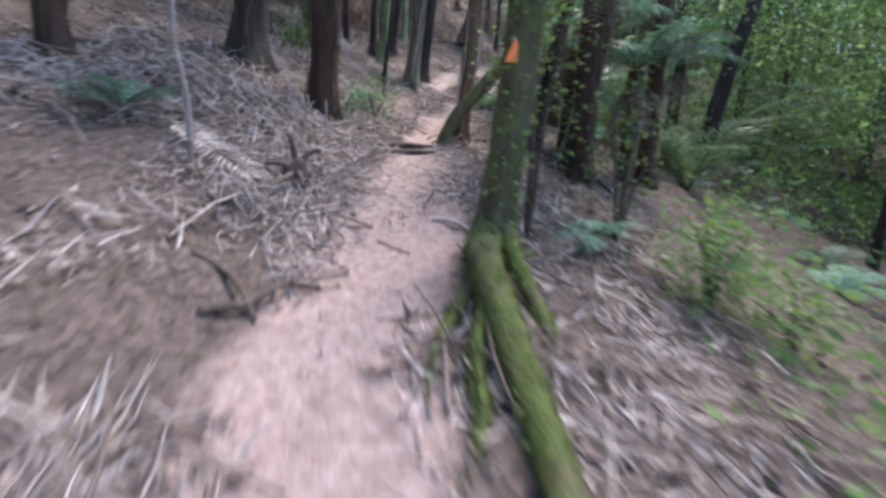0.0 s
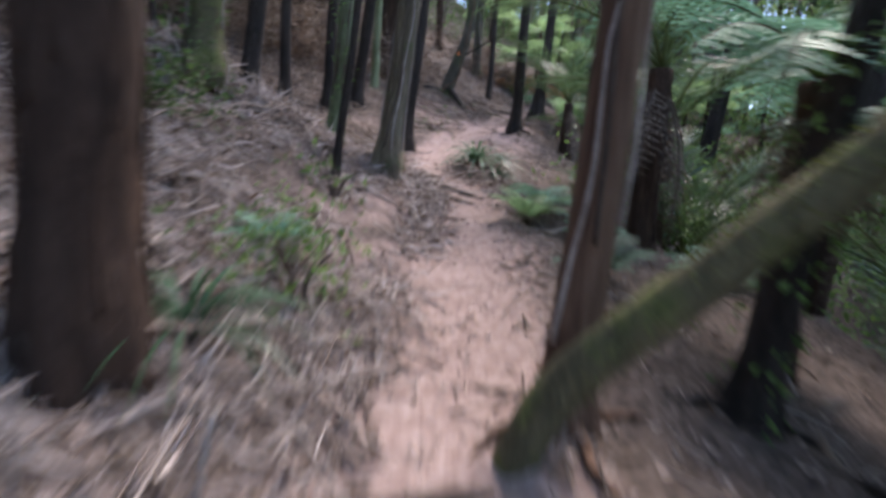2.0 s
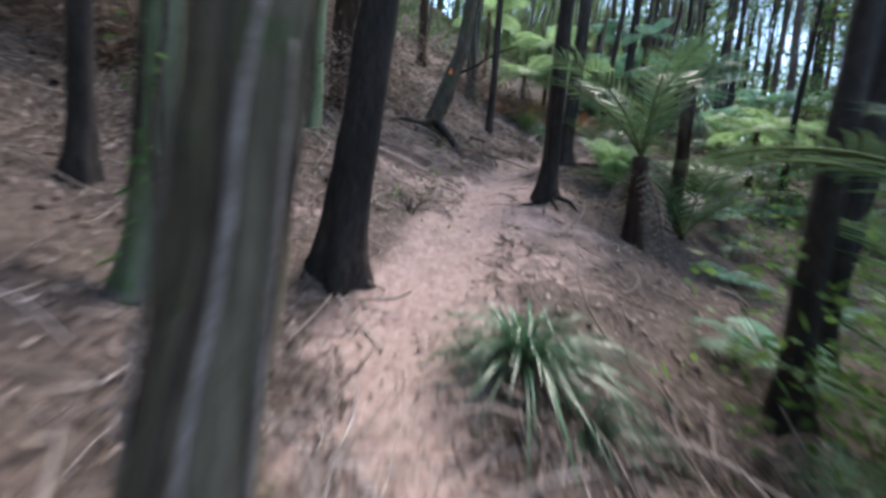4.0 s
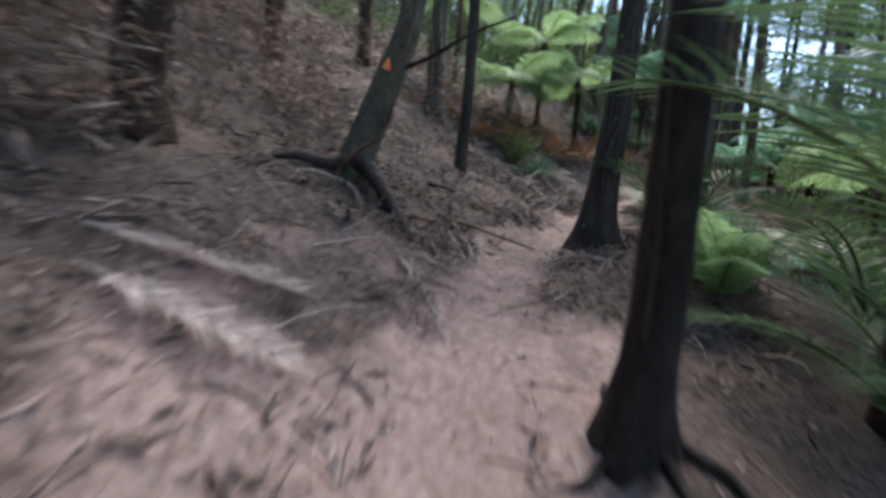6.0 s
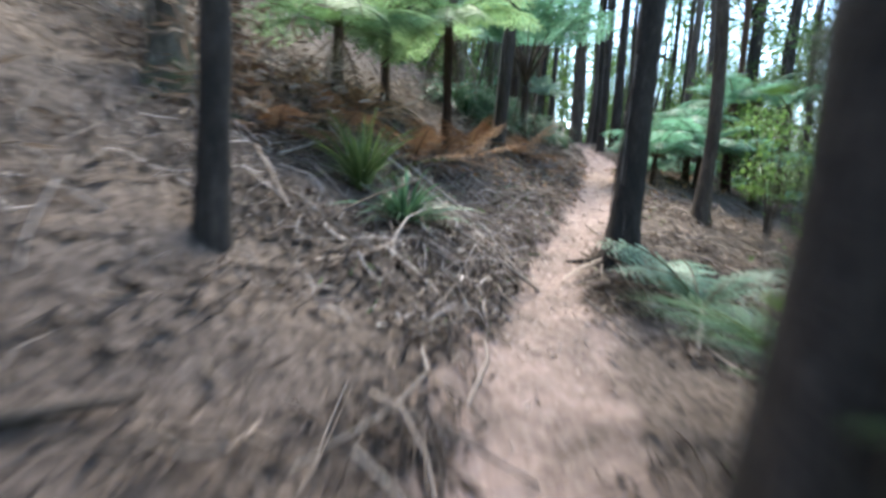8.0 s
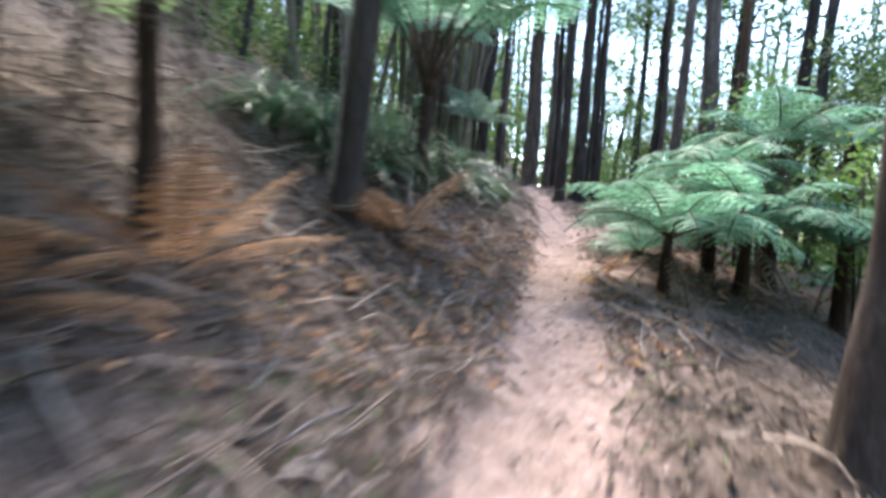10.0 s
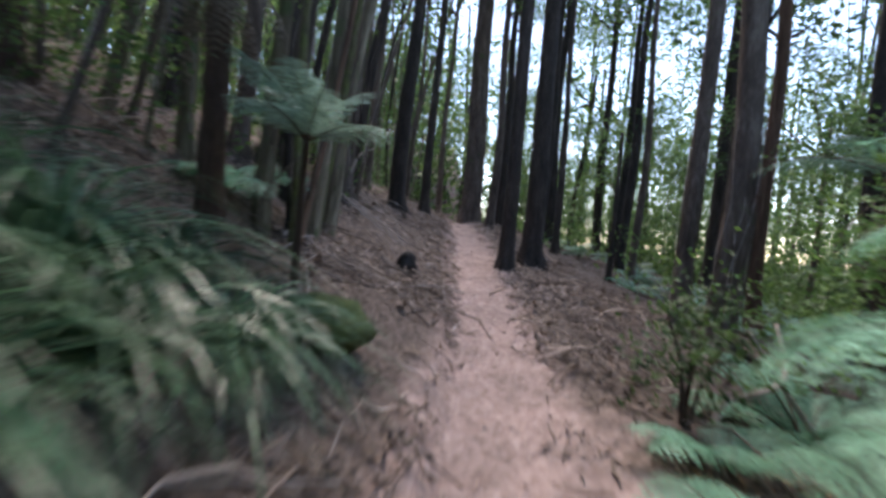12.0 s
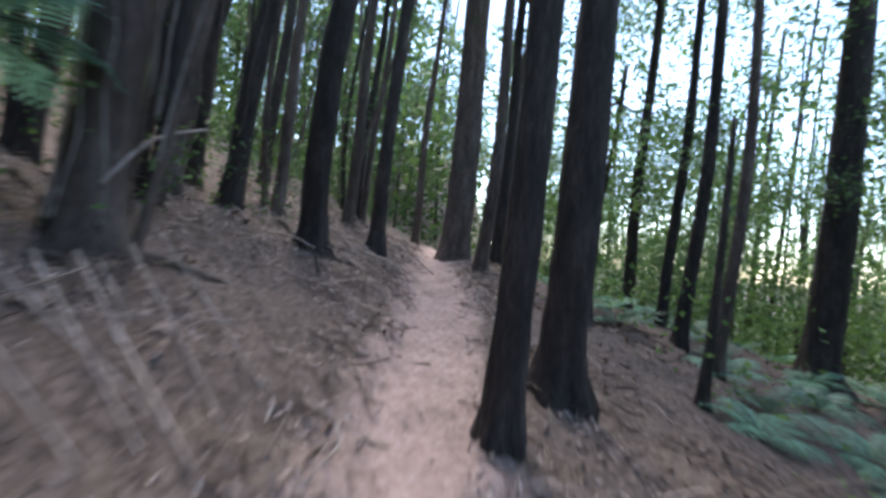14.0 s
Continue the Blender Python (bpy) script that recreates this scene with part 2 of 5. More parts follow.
def ground_surface():
    """Bare clay on the trail, dark forest soil beside it, parted by a worn uneven edge."""
    m, nt, nn = nodes_of("ground")
    link = nt.links.new
    tc = nn("ShaderNodeTexCoord")
    at = nn("ShaderNodeAttribute")
    at.attribute_name = "worn"
    n1 = nn("ShaderNodeTexNoise", Scale=2.2, Detail=6.0, Roughness=0.65)
    n2 = nn("ShaderNodeTexNoise", Scale=14.0, Detail=6.0, Roughness=0.7)
    n3 = nn("ShaderNodeTexNoise", Scale=70.0, Detail=3.0, Roughness=0.7)
    vo = nn("ShaderNodeTexVoronoi", Scale=26.0)
    for t in (n1, n2, n3, vo):
        link(tc.outputs["Object"], t.inputs["Vector"])
    clay = ramp(nt, n2.outputs["Fac"], [(0.3, (0.19, 0.125, 0.108)), (0.5, (0.32, 0.225, 0.197)), (0.7, (0.45, 0.34, 0.305))])
    soil = ramp(nt, n2.outputs["Fac"], [(0.3, (0.03, 0.023, 0.019)), (0.5, (0.075, 0.056, 0.047)), (0.7, (0.15, 0.115, 0.098))])
    leafy = ramp(nt, vo.outputs["Color"], [(0.2, (0.04, 0.029, 0.024)), (0.5, (0.11, 0.08, 0.066)), (0.85, (0.20, 0.15, 0.125))])
    ls = nn("ShaderNodeMix")
    ls.data_type = "RGBA"
    ls.inputs["Factor"].default_value = 0.55
    link(soil, ls.inputs["A"])
    link(leafy, ls.inputs["B"])
    wear = nn("ShaderNodeMath")
    wear.operation = "MULTIPLY_ADD"
    wear.inputs[1].default_value = 0.9
    link(n1.outputs["Fac"], wear.inputs[0])
    link(at.outputs["Fac"], wear.inputs[2])
    mr = nn("ShaderNodeMapRange")
    mr.inputs["From Min"].default_value, mr.inputs["From Max"].default_value = 0.75, 1.15
    link(wear.outputs[0], mr.inputs["Value"])
    mx = nn("ShaderNodeMix")
    mx.data_type = "RGBA"
    link(mr.outputs["Result"], mx.inputs["Factor"])
    link(ls.outputs["Result"], mx.inputs["A"])
    link(clay, mx.inputs["B"])
    b = nn("ShaderNodeBsdfPrincipled", Roughness=0.92)
    b.inputs["Specular IOR Level"].default_value = 0.2
    link(mx.outputs["Result"], b.inputs["Base Color"])
    hsum = nn("ShaderNodeMath")
    hsum.operation = "ADD"
    link(n2.outputs["Fac"], hsum.inputs[0])
    link(n3.outputs["Fac"], hsum.inputs[1])
    bp = nn("ShaderNodeBump", Strength=0.6, Distance=0.025)
    link(hsum.outputs[0], bp.inputs["Height"])
    link(bp.outputs["Normal"], b.inputs["Normal"])
    out = nn("ShaderNodeOutputMaterial")
    link(b.outputs["BSDF"], out.inputs["Surface"])
    return m


MOSS = (0.10, 0.13, 0.035)
GROUND = ground_surface()
BARK = surface("bark", (0.03, 0.022, 0.018), (0.085, 0.062, 0.05), (0.19, 0.15, 0.125), 5, 30, stretch=(1, 1, 0.22), bump=0.9, moss=(0.09, 0.11, 0.045), moss_at=0.6, depth=0.03)
BARK_DARK = surface("dark bark", (0.012, 0.01, 0.009), (0.035, 0.027, 0.023), (0.085, 0.066, 0.056), 6, 34, stretch=(1, 1, 0.25), bump=0.9, depth=0.03)
BARK_RED = surface("stringy red-brown bark", (0.04, 0.022, 0.015), (0.12, 0.068, 0.045), (0.23, 0.145, 0.10), 7, 30, stretch=(1, 1, 0.08), bump=1.0, depth=0.03)
BARK_MOSSY = surface("mossy bark", (0.03, 0.026, 0.017), (0.09, 0.08, 0.045), (0.16, 0.145, 0.08), 6, 40, stretch=(1, 1, 0.4), bump=0.8, moss=(0.115, 0.13, 0.045), moss_at=0.48, depth=0.03)
FIBRE = surface("tree fern fibre", (0.014, 0.009, 0.007), (0.05, 0.029, 0.02), (0.11, 0.066, 0.046), 9, 60, stretch=(1, 1, 0.12), bump=1.0, depth=0.04)
BARK_PALE = surface("pale green bark", (0.07, 0.085, 0.045), (0.15, 0.18, 0.10), (0.26, 0.29, 0.19), 5, 30, stretch=(1, 1, 0.3), bump=0.4, depth=0.01)
DEADWOOD = surface("weathered dead stick", (0.14, 0.11, 0.095), (0.30, 0.245, 0.215), (0.50, 0.43, 0.39), 9, 60, bump=0.4, depth=0.006, stretch=(1, 1, 1))
DEADWOOD_DARK = surface("damp dead wood", (0.03, 0.022, 0.018), (0.09, 0.066, 0.053), (0.19, 0.145, 0.12), 9, 60, bump=0.5, depth=0.01)
MOSS_CUSHION = surface("moss cushion", (0.018, 0.028, 0.009), (0.052, 0.072, 0.02), (0.11, 0.135, 0.04), 12, 90, bump=1.0, depth=0.02)
MOSS_ROOT = surface("mossy root", (0.03, 0.026, 0.015), (0.085, 0.08, 0.035), (0.16, 0.15, 0.07), 5, 60, stretch=(1, 0.6, 1), bump=1.0, moss=(0.115, 0.145, 0.04), moss_at=0.42, depth=0.03)
STONE_DARK = surface("charred stump wood", (0.008, 0.007, 0.006), (0.022, 0.019, 0.017), (0.05, 0.043, 0.038), 9, 50, bump=0.8, depth=0.02)
LITTER = foliage("dead leaf litter", (0.10, 0.068, 0.055), (0.48, 0.37, 0.32), 0.08, 0.85, 0.2)
STICKS = foliage("dead twig litter", (0.14, 0.105, 0.095), (0.60, 0.51, 0.48), 0.0, 0.85, 0.2)
RUSTY = foliage("rust-brown dead fern", (0.22, 0.105, 0.05), (0.52, 0.29, 0.16), 0.2, 0.8, 0.25)
SKIRT = foliage("brown dead frond skirt", (0.07, 0.048, 0.036), (0.26, 0.19, 0.145), 0.15, 0.85, 0.25)
STRAW = foliage("straw-coloured dead palm leaf", (0.26, 0.20, 0.17), (0.66, 0.56, 0.51), 0.15, 0.8, 0.2)
LEAF = foliage("canopy leaf", (0.022, 0.054, 0.018), (0.11, 0.185, 0.055), 0.45)
LEAF_LIGHT = foliage("young shrub leaf", (0.05, 0.11, 0.03), (0.16, 0.26, 0.07), 0.45)
FLAX_LIGHT = foliage("yellow-green flax", (0.07, 0.12, 0.035), (0.22, 0.29, 0.11), 0.3, 0.4, 0.3)
LITTER_DARK = foliage("dark brown leaf", (0.022, 0.015, 0.012), (0.13, 0.09, 0.072), 0.05, 0.85, 0.2)
MOSS_LEAF = foliage("moss leaf", (0.045, 0.062, 0.014), (0.19, 0.22, 0.06), 0.3, 0.8)
STICKS_BROWN = foliage("brown twig litter", (0.06, 0.042, 0.034), (0.33, 0.255, 0.215), 0.0, 0.85, 0.2)
LITTER_BROWN = foliage("darker brown leaf litter", (0.05, 0.034, 0.027), (0.27, 0.195, 0.16), 0.08, 0.85, 0.2)
FERN_GLADE = foliage("light green glade fern", (0.14, 0.245, 0.095), (0.33, 0.47, 0.24), 0.6, 0.5, 0.25)
FERN_GREY = foliage("grey-green fern", (0.09, 0.155, 0.11), (0.27, 0.39, 0.29), 0.4, 0.5, 0.25)
BARK_STRINGY = surface("stringy olive bark", (0.045, 0.036, 0.025), (0.13, 0.105, 0.07), (0.28, 0.235, 0.17), 7, 30, stretch=(1, 1, 0.1), bump=1.0, moss=(0.11, 0.13, 0.06), moss_at=0.55, depth=0.03)
BARK_LICHEN = surface("grey bark with lichen and moss", (0.03, 0.025, 0.02), (0.10, 0.085, 0.065), (0.22, 0.20, 0.155), 4, 26, stretch=(1, 1, 0.5), bump=0.9, moss=(0.105, 0.115, 0.06), moss_at=0.5, depth=0.03)
# Lightened leaf: the brightness of sunshine is put into its base colour.
LEAF_SUN_TINT = foliage("leaf with sunlight in its colour", (0.14, 0.25, 0.07), (0.34, 0.50, 0.18), 0.65)
FERN = foliage("fern green", (0.08, 0.20, 0.12), (0.24, 0.46, 0.31), 0.42, 0.5, 0.3)
FERN_DARK = foliage("dark fern green", (0.04, 0.10, 0.065), (0.14, 0.24, 0.16), 0.35, 0.5, 0.3)
PALM = foliage("palm leaf green", (0.03, 0.065, 0.03), (0.10, 0.165, 0.07), 0.35, 0.35, 0.3)
BLADE = foliage("sword grass green", (0.018, 0.052, 0.026), (0.11, 0.205, 0.11), 0.3, 0.32, 0.3)
STALK = surface("fern stalk", (0.02, 0.012, 0.008), (0.05, 0.032, 0.02), (0.10, 0.07, 0.045), 20, 90, bump=0.3, depth=0.003)
GREEN_STALK = surface("green stalk", (0.05, 0.07, 0.025), (0.10, 0.13, 0.05), (0.15, 0.18, 0.08), 20, 90, bump=0.3, depth=0.003)
ORANGE = surface("orange plastic", (0.80, 0.15, 0.025), (0.86, 0.19, 0.035), (0.9, 0.23, 0.05), 8, 60, rough=0.5, bump=0.05, depth=0.001, vary=0.03, spec=0.5)
STEEL = surface("nail steel", (0.2, 0.2, 0.2), (0.3, 0.3, 0.3), (0.4, 0.4, 0.4), 30, 90, rough=0.4, bump=0.1, depth=0.001)


# ---- structure: one sheet of ground to the horizon ----
def axis_steps(lo, hi, step, far):
    mid = list(np.arange(lo, hi + step, step))
    d, a, b = step, [], []
    x = lo
    while x > -far:
        d *= 1.17
        x -= d
        a.append(x)
    d, x = step, mid[-1]
    while x < far:
        d *= 1.17
        x += d
        b.append(x)
    return np.array(a[::-1] + mid + b)


def build_ground():
    xs, ys = axis_steps(-6.0, 23, 0.13, 900), axis_steps(-2.0, 46, 0.13, 900)
    X, Y = np.meshgrid(xs, ys, indexing="ij")
    z = height(X.ravel(), Y.ravel())
    off, _, _ = beside(X.ravel(), Y.ravel())
    v = np.stack([X.ravel(), Y.ravel(), z], 1)
    i, j = np.meshgrid(np.arange(len(xs) - 1), np.arange(len(ys) - 1), indexing="ij")
    i, j, n = i.ravel(), j.ravel(), len(ys)
    f = np.stack([i * n + j, (i + 1) * n + j, (i + 1) * n + j + 1, i * n + j + 1], 1)
    me = mesh_of("ground", v, f, GROUND, True)
    wide = 0.34 + 0.16 * value_noise(X.ravel() * 0.7, Y.ravel() * 0.7, 21)
    worn = np.where(off > 0, 1 - rise((off - wide * 0.9) / 0.55), 1 - rise((-off - wide * 0.9) / 0.5))
    worn *= 0.75
    xs_, ys_ = X.ravel(), Y.ravel()
    patch = rise((value_noise(xs_ * 0.9, ys_ * 0.9, 23) * 0.6 + value_noise(xs_ * 3.1, ys_ * 3.1, 25) * 0.4 - 0.25) / 0.4)
    stretch = rise((ys_ - 14.5) / 1.5) * (1 - rise((ys_ - 22.5) / 2)) + rise((ys_ - 27.5) / 1.5) * (1 - rise((ys_ - 32) / 2))
    wide_right = (1 - rise((off - 0.8) / 1.6)) * (off > 0)
    wide_left = (1 - rise((-off - 0.9) / 2.2)) * (off < 0) * (0.95 - 0.3 * rise((ys_ - 20) / 2) * (1 - rise((ys_ - 26) / 2)))
    trodden = 0.75 * rise((ys_ - 8) / 1.5) * (1 - rise((ys_ - 12) / 1.5))
    worn = np.maximum(worn, np.maximum(stretch * wide_right, (stretch + trodden) * wide_left) * (0.25 + 0.5 * patch))
    worn *= 1 - 0.34 * rise((ys_ - 19.5) / 1.5) * (1 - rise((ys_ - 26.5) / 2)) - 0.14 * rise((ys_ - 27) / 2)
    a = me.attributes.new("worn", "FLOAT", "POINT")
    a.data.foreach_set("value", worn.astype(np.float32))
    return tagged(new("ground", me), "hillside of dark forest soil with a worn pinkish clay footpath", "ground", kind="structure")


build_ground()
RNG = np.random.default_rng(11)


# ---- plants ----
def diamonds(place, along, across, length, width):
    n = len(place)
    L, W = length[:, None], width[:, None]
    mid = place + along * (L * 0.42)
    v = np.stack([place, mid + across * (W * 0.5), place + along * L, mid - across * (W * 0.5)], 1).reshape(-1, 3)
    return v, np.arange(n * 4).reshape(-1, 4)


def trunk_shape(r, tall, lean=(0, 0), flare=1.0, seed=0, wobble=0.05, taper=0.45, sides=18, knobs=0.06, sink=0.25, step=0.22, foot=0.22):
    rng = np.random.default_rng(seed)
    h = np.concatenate([np.arange(-sink, min(2.6, tall - 0.05), step), np.arange(2.6, tall - 0.05, 0.6), [tall]])
    ph = rng.uniform(0, 6.28, 6)
    pts = np.stack([lean[0] * h + wobble * (np.sin(h * 0.9 + ph[0]) - np.sin(ph[0])) * np.minimum(np.abs(h), 1),
                    lean[1] * h + wobble * (np.sin(h * 0.8 + ph[1]) - np.sin(ph[1])) * np.minimum(np.abs(h), 1), h], 1)
    rad = r * (1 - taper * np.clip(h / tall, 0, 1)) * (1 + 0.9 * flare * np.exp(-np.maximum(h + 0.1, 0) / foot))
    a = np.arange(sides) * 2 * np.pi / sides
    lob = 1 + 0.20 * flare * np.exp(-np.maximum(h, 0) / 0.35)[:, None] * np.sin(a * 5 + ph[2])[None] + 0.05 * np.sin(a * 3 + ph[3] + h[:, None] * 0.7)
    lob = lob * (1 + knobs * (rng.random((len(h), sides)) - 0.5) * 2)
    return Shape().tube(pts, rad, sides, squash=lob), pts


def root_shape(points, r0, r1, seed=0, sides=8):
    line = smooth_line(points, 5)
    rng = np.random.default_rng(seed)
    return Shape().tube(line, np.linspace(r0, r1, len(line)), sides, 0.12, rng)


def crown_mesh(seed, size=2.6, clumps=36, leaves=30, leaf=0.22, material=None):
    rng = np.random.default_rng(seed)
    c = units(rng, clumps) * (rng.random((clumps, 1)) ** 0.4) * np.array([size, size, size * 0.8])
    p = np.repeat(c, leaves, 0) + rng.normal(size=(clumps * leaves, 3)) * np.array([0.42, 0.42, 0.22])
    al = units(rng, len(p), 0.5)
    ac = np.cross(al, units(rng, len(p)))
    ac /= np.linalg.norm(ac, axis=1)[:, None] + 1e-6
    v, f = diamonds(p, al, ac, rng.uniform(0.7, 1.5, len(p)) * leaf, rng.uniform(0.35, 0.6, len(p)) * leaf)
    return mesh_of("crown", v, f, material or LEAF), c


CROWNS = [crown_mesh(100 + k, 2.3 + 0.25 * k) for k in range(4)]


def crown_on(tree, top, k, spin, bark, limbs=4):
    me, cl = CROWNS[k % len(CROWNS)]
    ob = new("crown", me)
    ob.parent = tree
    size = 0.6 if abs(beside(tree.location.x, tree.location.y)[0][0]) < 5 else 1.0
    ob.matrix_basis = pose(*top, 0, 0, math.degrees(spin)) @ Matrix.Scale(size, 4)
    c, s = math.cos(spin) * size, math.sin(spin) * size
    for q in cl[:limbs]:
        end = (top[0] + q[0] * c - q[1] * s, top[1] + q[0] * s + q[1] * c, top[2] + q[2] * size)
        low = (top[0] * 0.86, top[1] * 0.86, top[2] * 0.84)
        mid = tuple((a + b) / 2 + d for a, b, d in zip(low, end, (0, 0, -0.25)))
        part("limb", root_shape([low, mid, end], 0.055, 0.015, k, 6), bark, tree)
    return ob


def trunk_vines(ob, pts, r, count, seed, material=None, reach=3.6):
    """Stringy bark strips and thin climbers that run up a trunk, some hanging free."""
    rng = np.random.default_rng(seed + 900)
    for k in range(count):
        a, h = rng.uniform(0, 6.283), rng.uniform(-0.05, 1.2)
        run, top = [], min(h + rng.uniform(1.2, reach), pts[-1][2] - 0.5)
        loose = rng.random() < 0.35
        while h < top:
            a += rng.uniform(-0.35, 0.35)
            d = r * (1 + 0.75 * math.exp(-max(h + 0.1, 0) / 0.22)) + (rng.uniform(0.008, 0.03) if loose else 0.003)
            run.append((np.interp(h, pts[:, 2], pts[:, 0]) + d * math.cos(a), np.interp(h, pts[:, 2], pts[:, 1]) + d * math.sin(a), h))
            h += rng.uniform(0.25, 0.5)
        if len(run) > 2:
            part("vine", root_shape(run, rng.uniform(0.006, 0.016), 0.004, seed + k, 5), material or (DEADWOOD if k % 3 == 0 else BARK), ob)


def creeper(ob, pts, r, count, seed, reach=4.5, leaf=0.075, material=None):
    """Leaves of a climber that clings to a trunk in uneven patches."""
    rng = np.random.default_rng(seed + 700)
    h = reach * rng.random(count * 2)
    a = rng.uniform(0, 6.283, count * 2)
    keep = value_noise(a * 1.1, h * 1.6, seed) > 0.42
    h, a = h[keep][:count], a[keep][:count]
    d = r * 1.05 + 0.10 * rng.random(len(h)) ** 2
    out = np.stack([np.cos(a), np.sin(a), 0 * a], 1)
    p = np.stack([np.interp(h, pts[:, 2], pts[:, 0]), np.interp(h, pts[:, 2], pts[:, 1]), h], 1) + out * d[:, None]
    al = out * 0.5 + units(rng, len(h)) * 0.7 - np.array([0, 0, 0.55])
    al /= np.linalg.norm(al, axis=1)[:, None]
    ac = np.cross(al, out + units(rng, len(h)) * 0.4)
    ac /= np.linalg.norm(ac, axis=1)[:, None] + 1e-6
    v, f = many_leaves(p, al, ac, leaf * rng.uniform(0.5, 1.4, len(h)), leaf * rng.uniform(0.3, 0.6, len(h)))
    tagged(part("creeper", mesh_of("creeper", v, f, material or LEAF_LIGHT), None, ob, "green creeper leaves on the bark"), kind="stuff")


def moss_fuzz(ob, line, radii, count, seed, blade=0.05):
    """Shaggy moss on the upper side of a root or trunk that runs along line."""
    rng = np.random.default_rng(seed + 800)
    line, radii = np.asarray(line), np.asarray(radii)
    k = rng.integers(0, len(line) - 1, count)
    u = rng.random((count, 1))
    c = line[k] * (1 - u) + line[k + 1] * u
    keep = value_noise(c[:, 0] * 7 + c[:, 2] * 5, c[:, 1] * 7, seed) > 0.3
    c, k = c[keep], k[keep]
    out = units(rng, len(c)) + np.array([0, 0, 0.55])
    out /= np.linalg.norm(out, axis=1)[:, None]
    al = out + units(rng, len(c)) * 0.6 - np.array([0, 0, 0.3])
    al /= np.linalg.norm(al, axis=1)[:, None]
    ac = np.cross(al, units(rng, len(c)))
    ac /= np.linalg.norm(ac, axis=1)[:, None] + 1e-6
    v, f = diamonds(c + out * (radii[k] * 0.9)[:, None], al, ac, blade * rng.uniform(0.5, 1.3, len(c)), blade * rng.uniform(0.15, 0.4, len(c)))
    tagged(part("moss", mesh_of("moss", v, f, MOSS_LEAF), None, ob, "shaggy green moss"), kind="stuff")


def tree(x, y, r, label, bark=None, lean=(0, 0), tall=9.5, flare=1.0, seed=0, roots=0, crown=True, name="tree", group="forest trees", wobble=0.05, knobs=0.06, vines=0, foot=0.22, ivy=0):
    bark = bark or BARK
    ob = thing(name, x, y, hz(x, y), label, "tree", group)
    shape, pts = trunk_shape(r, tall, lean, flare, seed, wobble, knobs=knobs, foot=foot)
    part("trunk", shape, bark, ob)
    rng = np.random.default_rng(seed + 5)
    z0 = hz(x, y)
    for k in range(roots):
        a = k * 6.283 / roots + rng.uniform(-0.4, 0.4)
        run = []
        for d in (0.6 * r, 1.8 * r, 3.4 * r, 5.5 * r):
            a += rng.uniform(-0.25, 0.25)
            px, py = math.cos(a) * d, math.sin(a) * d
            run.append((px, py, hz(x + px, y + py) - z0 + (0.10 if d < r else 0.025 if d < 5 * r else -0.04)))
        part("root", root_shape(run, r * 0.33, r * 0.10, seed + k), bark, ob)
    trunk_vines(ob, pts, r, vines, seed)
    if ivy:
        creeper(ob, pts, r, ivy, seed)
    if crown:
        crown_on(ob, (pts[-1][0], pts[-1][1], tall), seed, rng.uniform(0, 6.28), bark)
    return ob


def bent(length, bend, seed):
    """A stalk along +x that curves down by the angle bend, in radians, over its length."""
    u = np.linspace(0, 1.05, 80)
    th = -bend * u ** 1.35
    px, pz = np.cumsum(np.cos(th)) * (u[1] * length), np.cumsum(np.sin(th)) * (u[1] * length)
    return lambda t: np.stack([np.interp(t, u, px) - px[0], 0.03 * length * np.sin(np.asarray(t) * 2.2 + seed) * np.asarray(t), np.interp(t, u, pz) - pz[0]], -1)


def frond_mesh(seed, length=1.2, pairs=22, wide=0.34, arch=0.35, material=None, stalk=None, bare=0.12, lobes=8):
    """A lacy fern frond along +x: a rachis with leaflets, each cut into lobes."""
    rng = np.random.default_rng(seed)
    u = np.linspace(0, 1, 14)
    curve = bent(length, arch, seed)
    s = Shape().tube(curve(u), 0.009 * length * (1 - 0.8 * u) + 0.0015, 5)
    t = np.linspace(bare, 0.985, pairs)
    p, d = curve(t), curve(t + 0.01) - curve(t)
    d /= np.linalg.norm(d, axis=1)[:, None]
    side0 = np.cross(d, [0, 0, 1.0])
    side0 /= np.linalg.norm(side0, axis=1)[:, None]
    nor = np.cross(side0, d)
    place, along, across, ln, wd = [], [], [], [], []
    for sg in (1, -1):
        size = wide * length * np.sin(np.clip((t - bare) / (1 - bare) * 0.86 + 0.14, 0, 1) * np.pi) ** 0.75 * rng.uniform(0.88, 1.08, pairs)
        out = side0 * sg * 0.93 + d * 0.36 - nor * rng.uniform(0.02, 0.28, pairs)[:, None]
        out /= np.linalg.norm(out, axis=1)[:, None]
        for j in range(lobes):
            w = (j + 0.35) / lobes
            base = p + out * (size * w)[:, None] - nor * (size * 0.16 * w * w)[:, None]
            for lg in (1, -1):
                al = d * lg * 0.85 + out * 0.53
                al /= np.linalg.norm(al, axis=1)[:, None]
                place.append(base), along.append(al), across.append(out)
                ll = size * (0.20 * (1 - 0.72 * w) + 0.012)
                ln.append(ll), wd.append(size / lobes * 1.15)
    v, f = diamonds(*(np.concatenate(a) for a in (place, along, across, ln, wd)))
    return mesh_of("foliage", v, f, material or FERN), s.mesh("stalk", stalk or STALK)


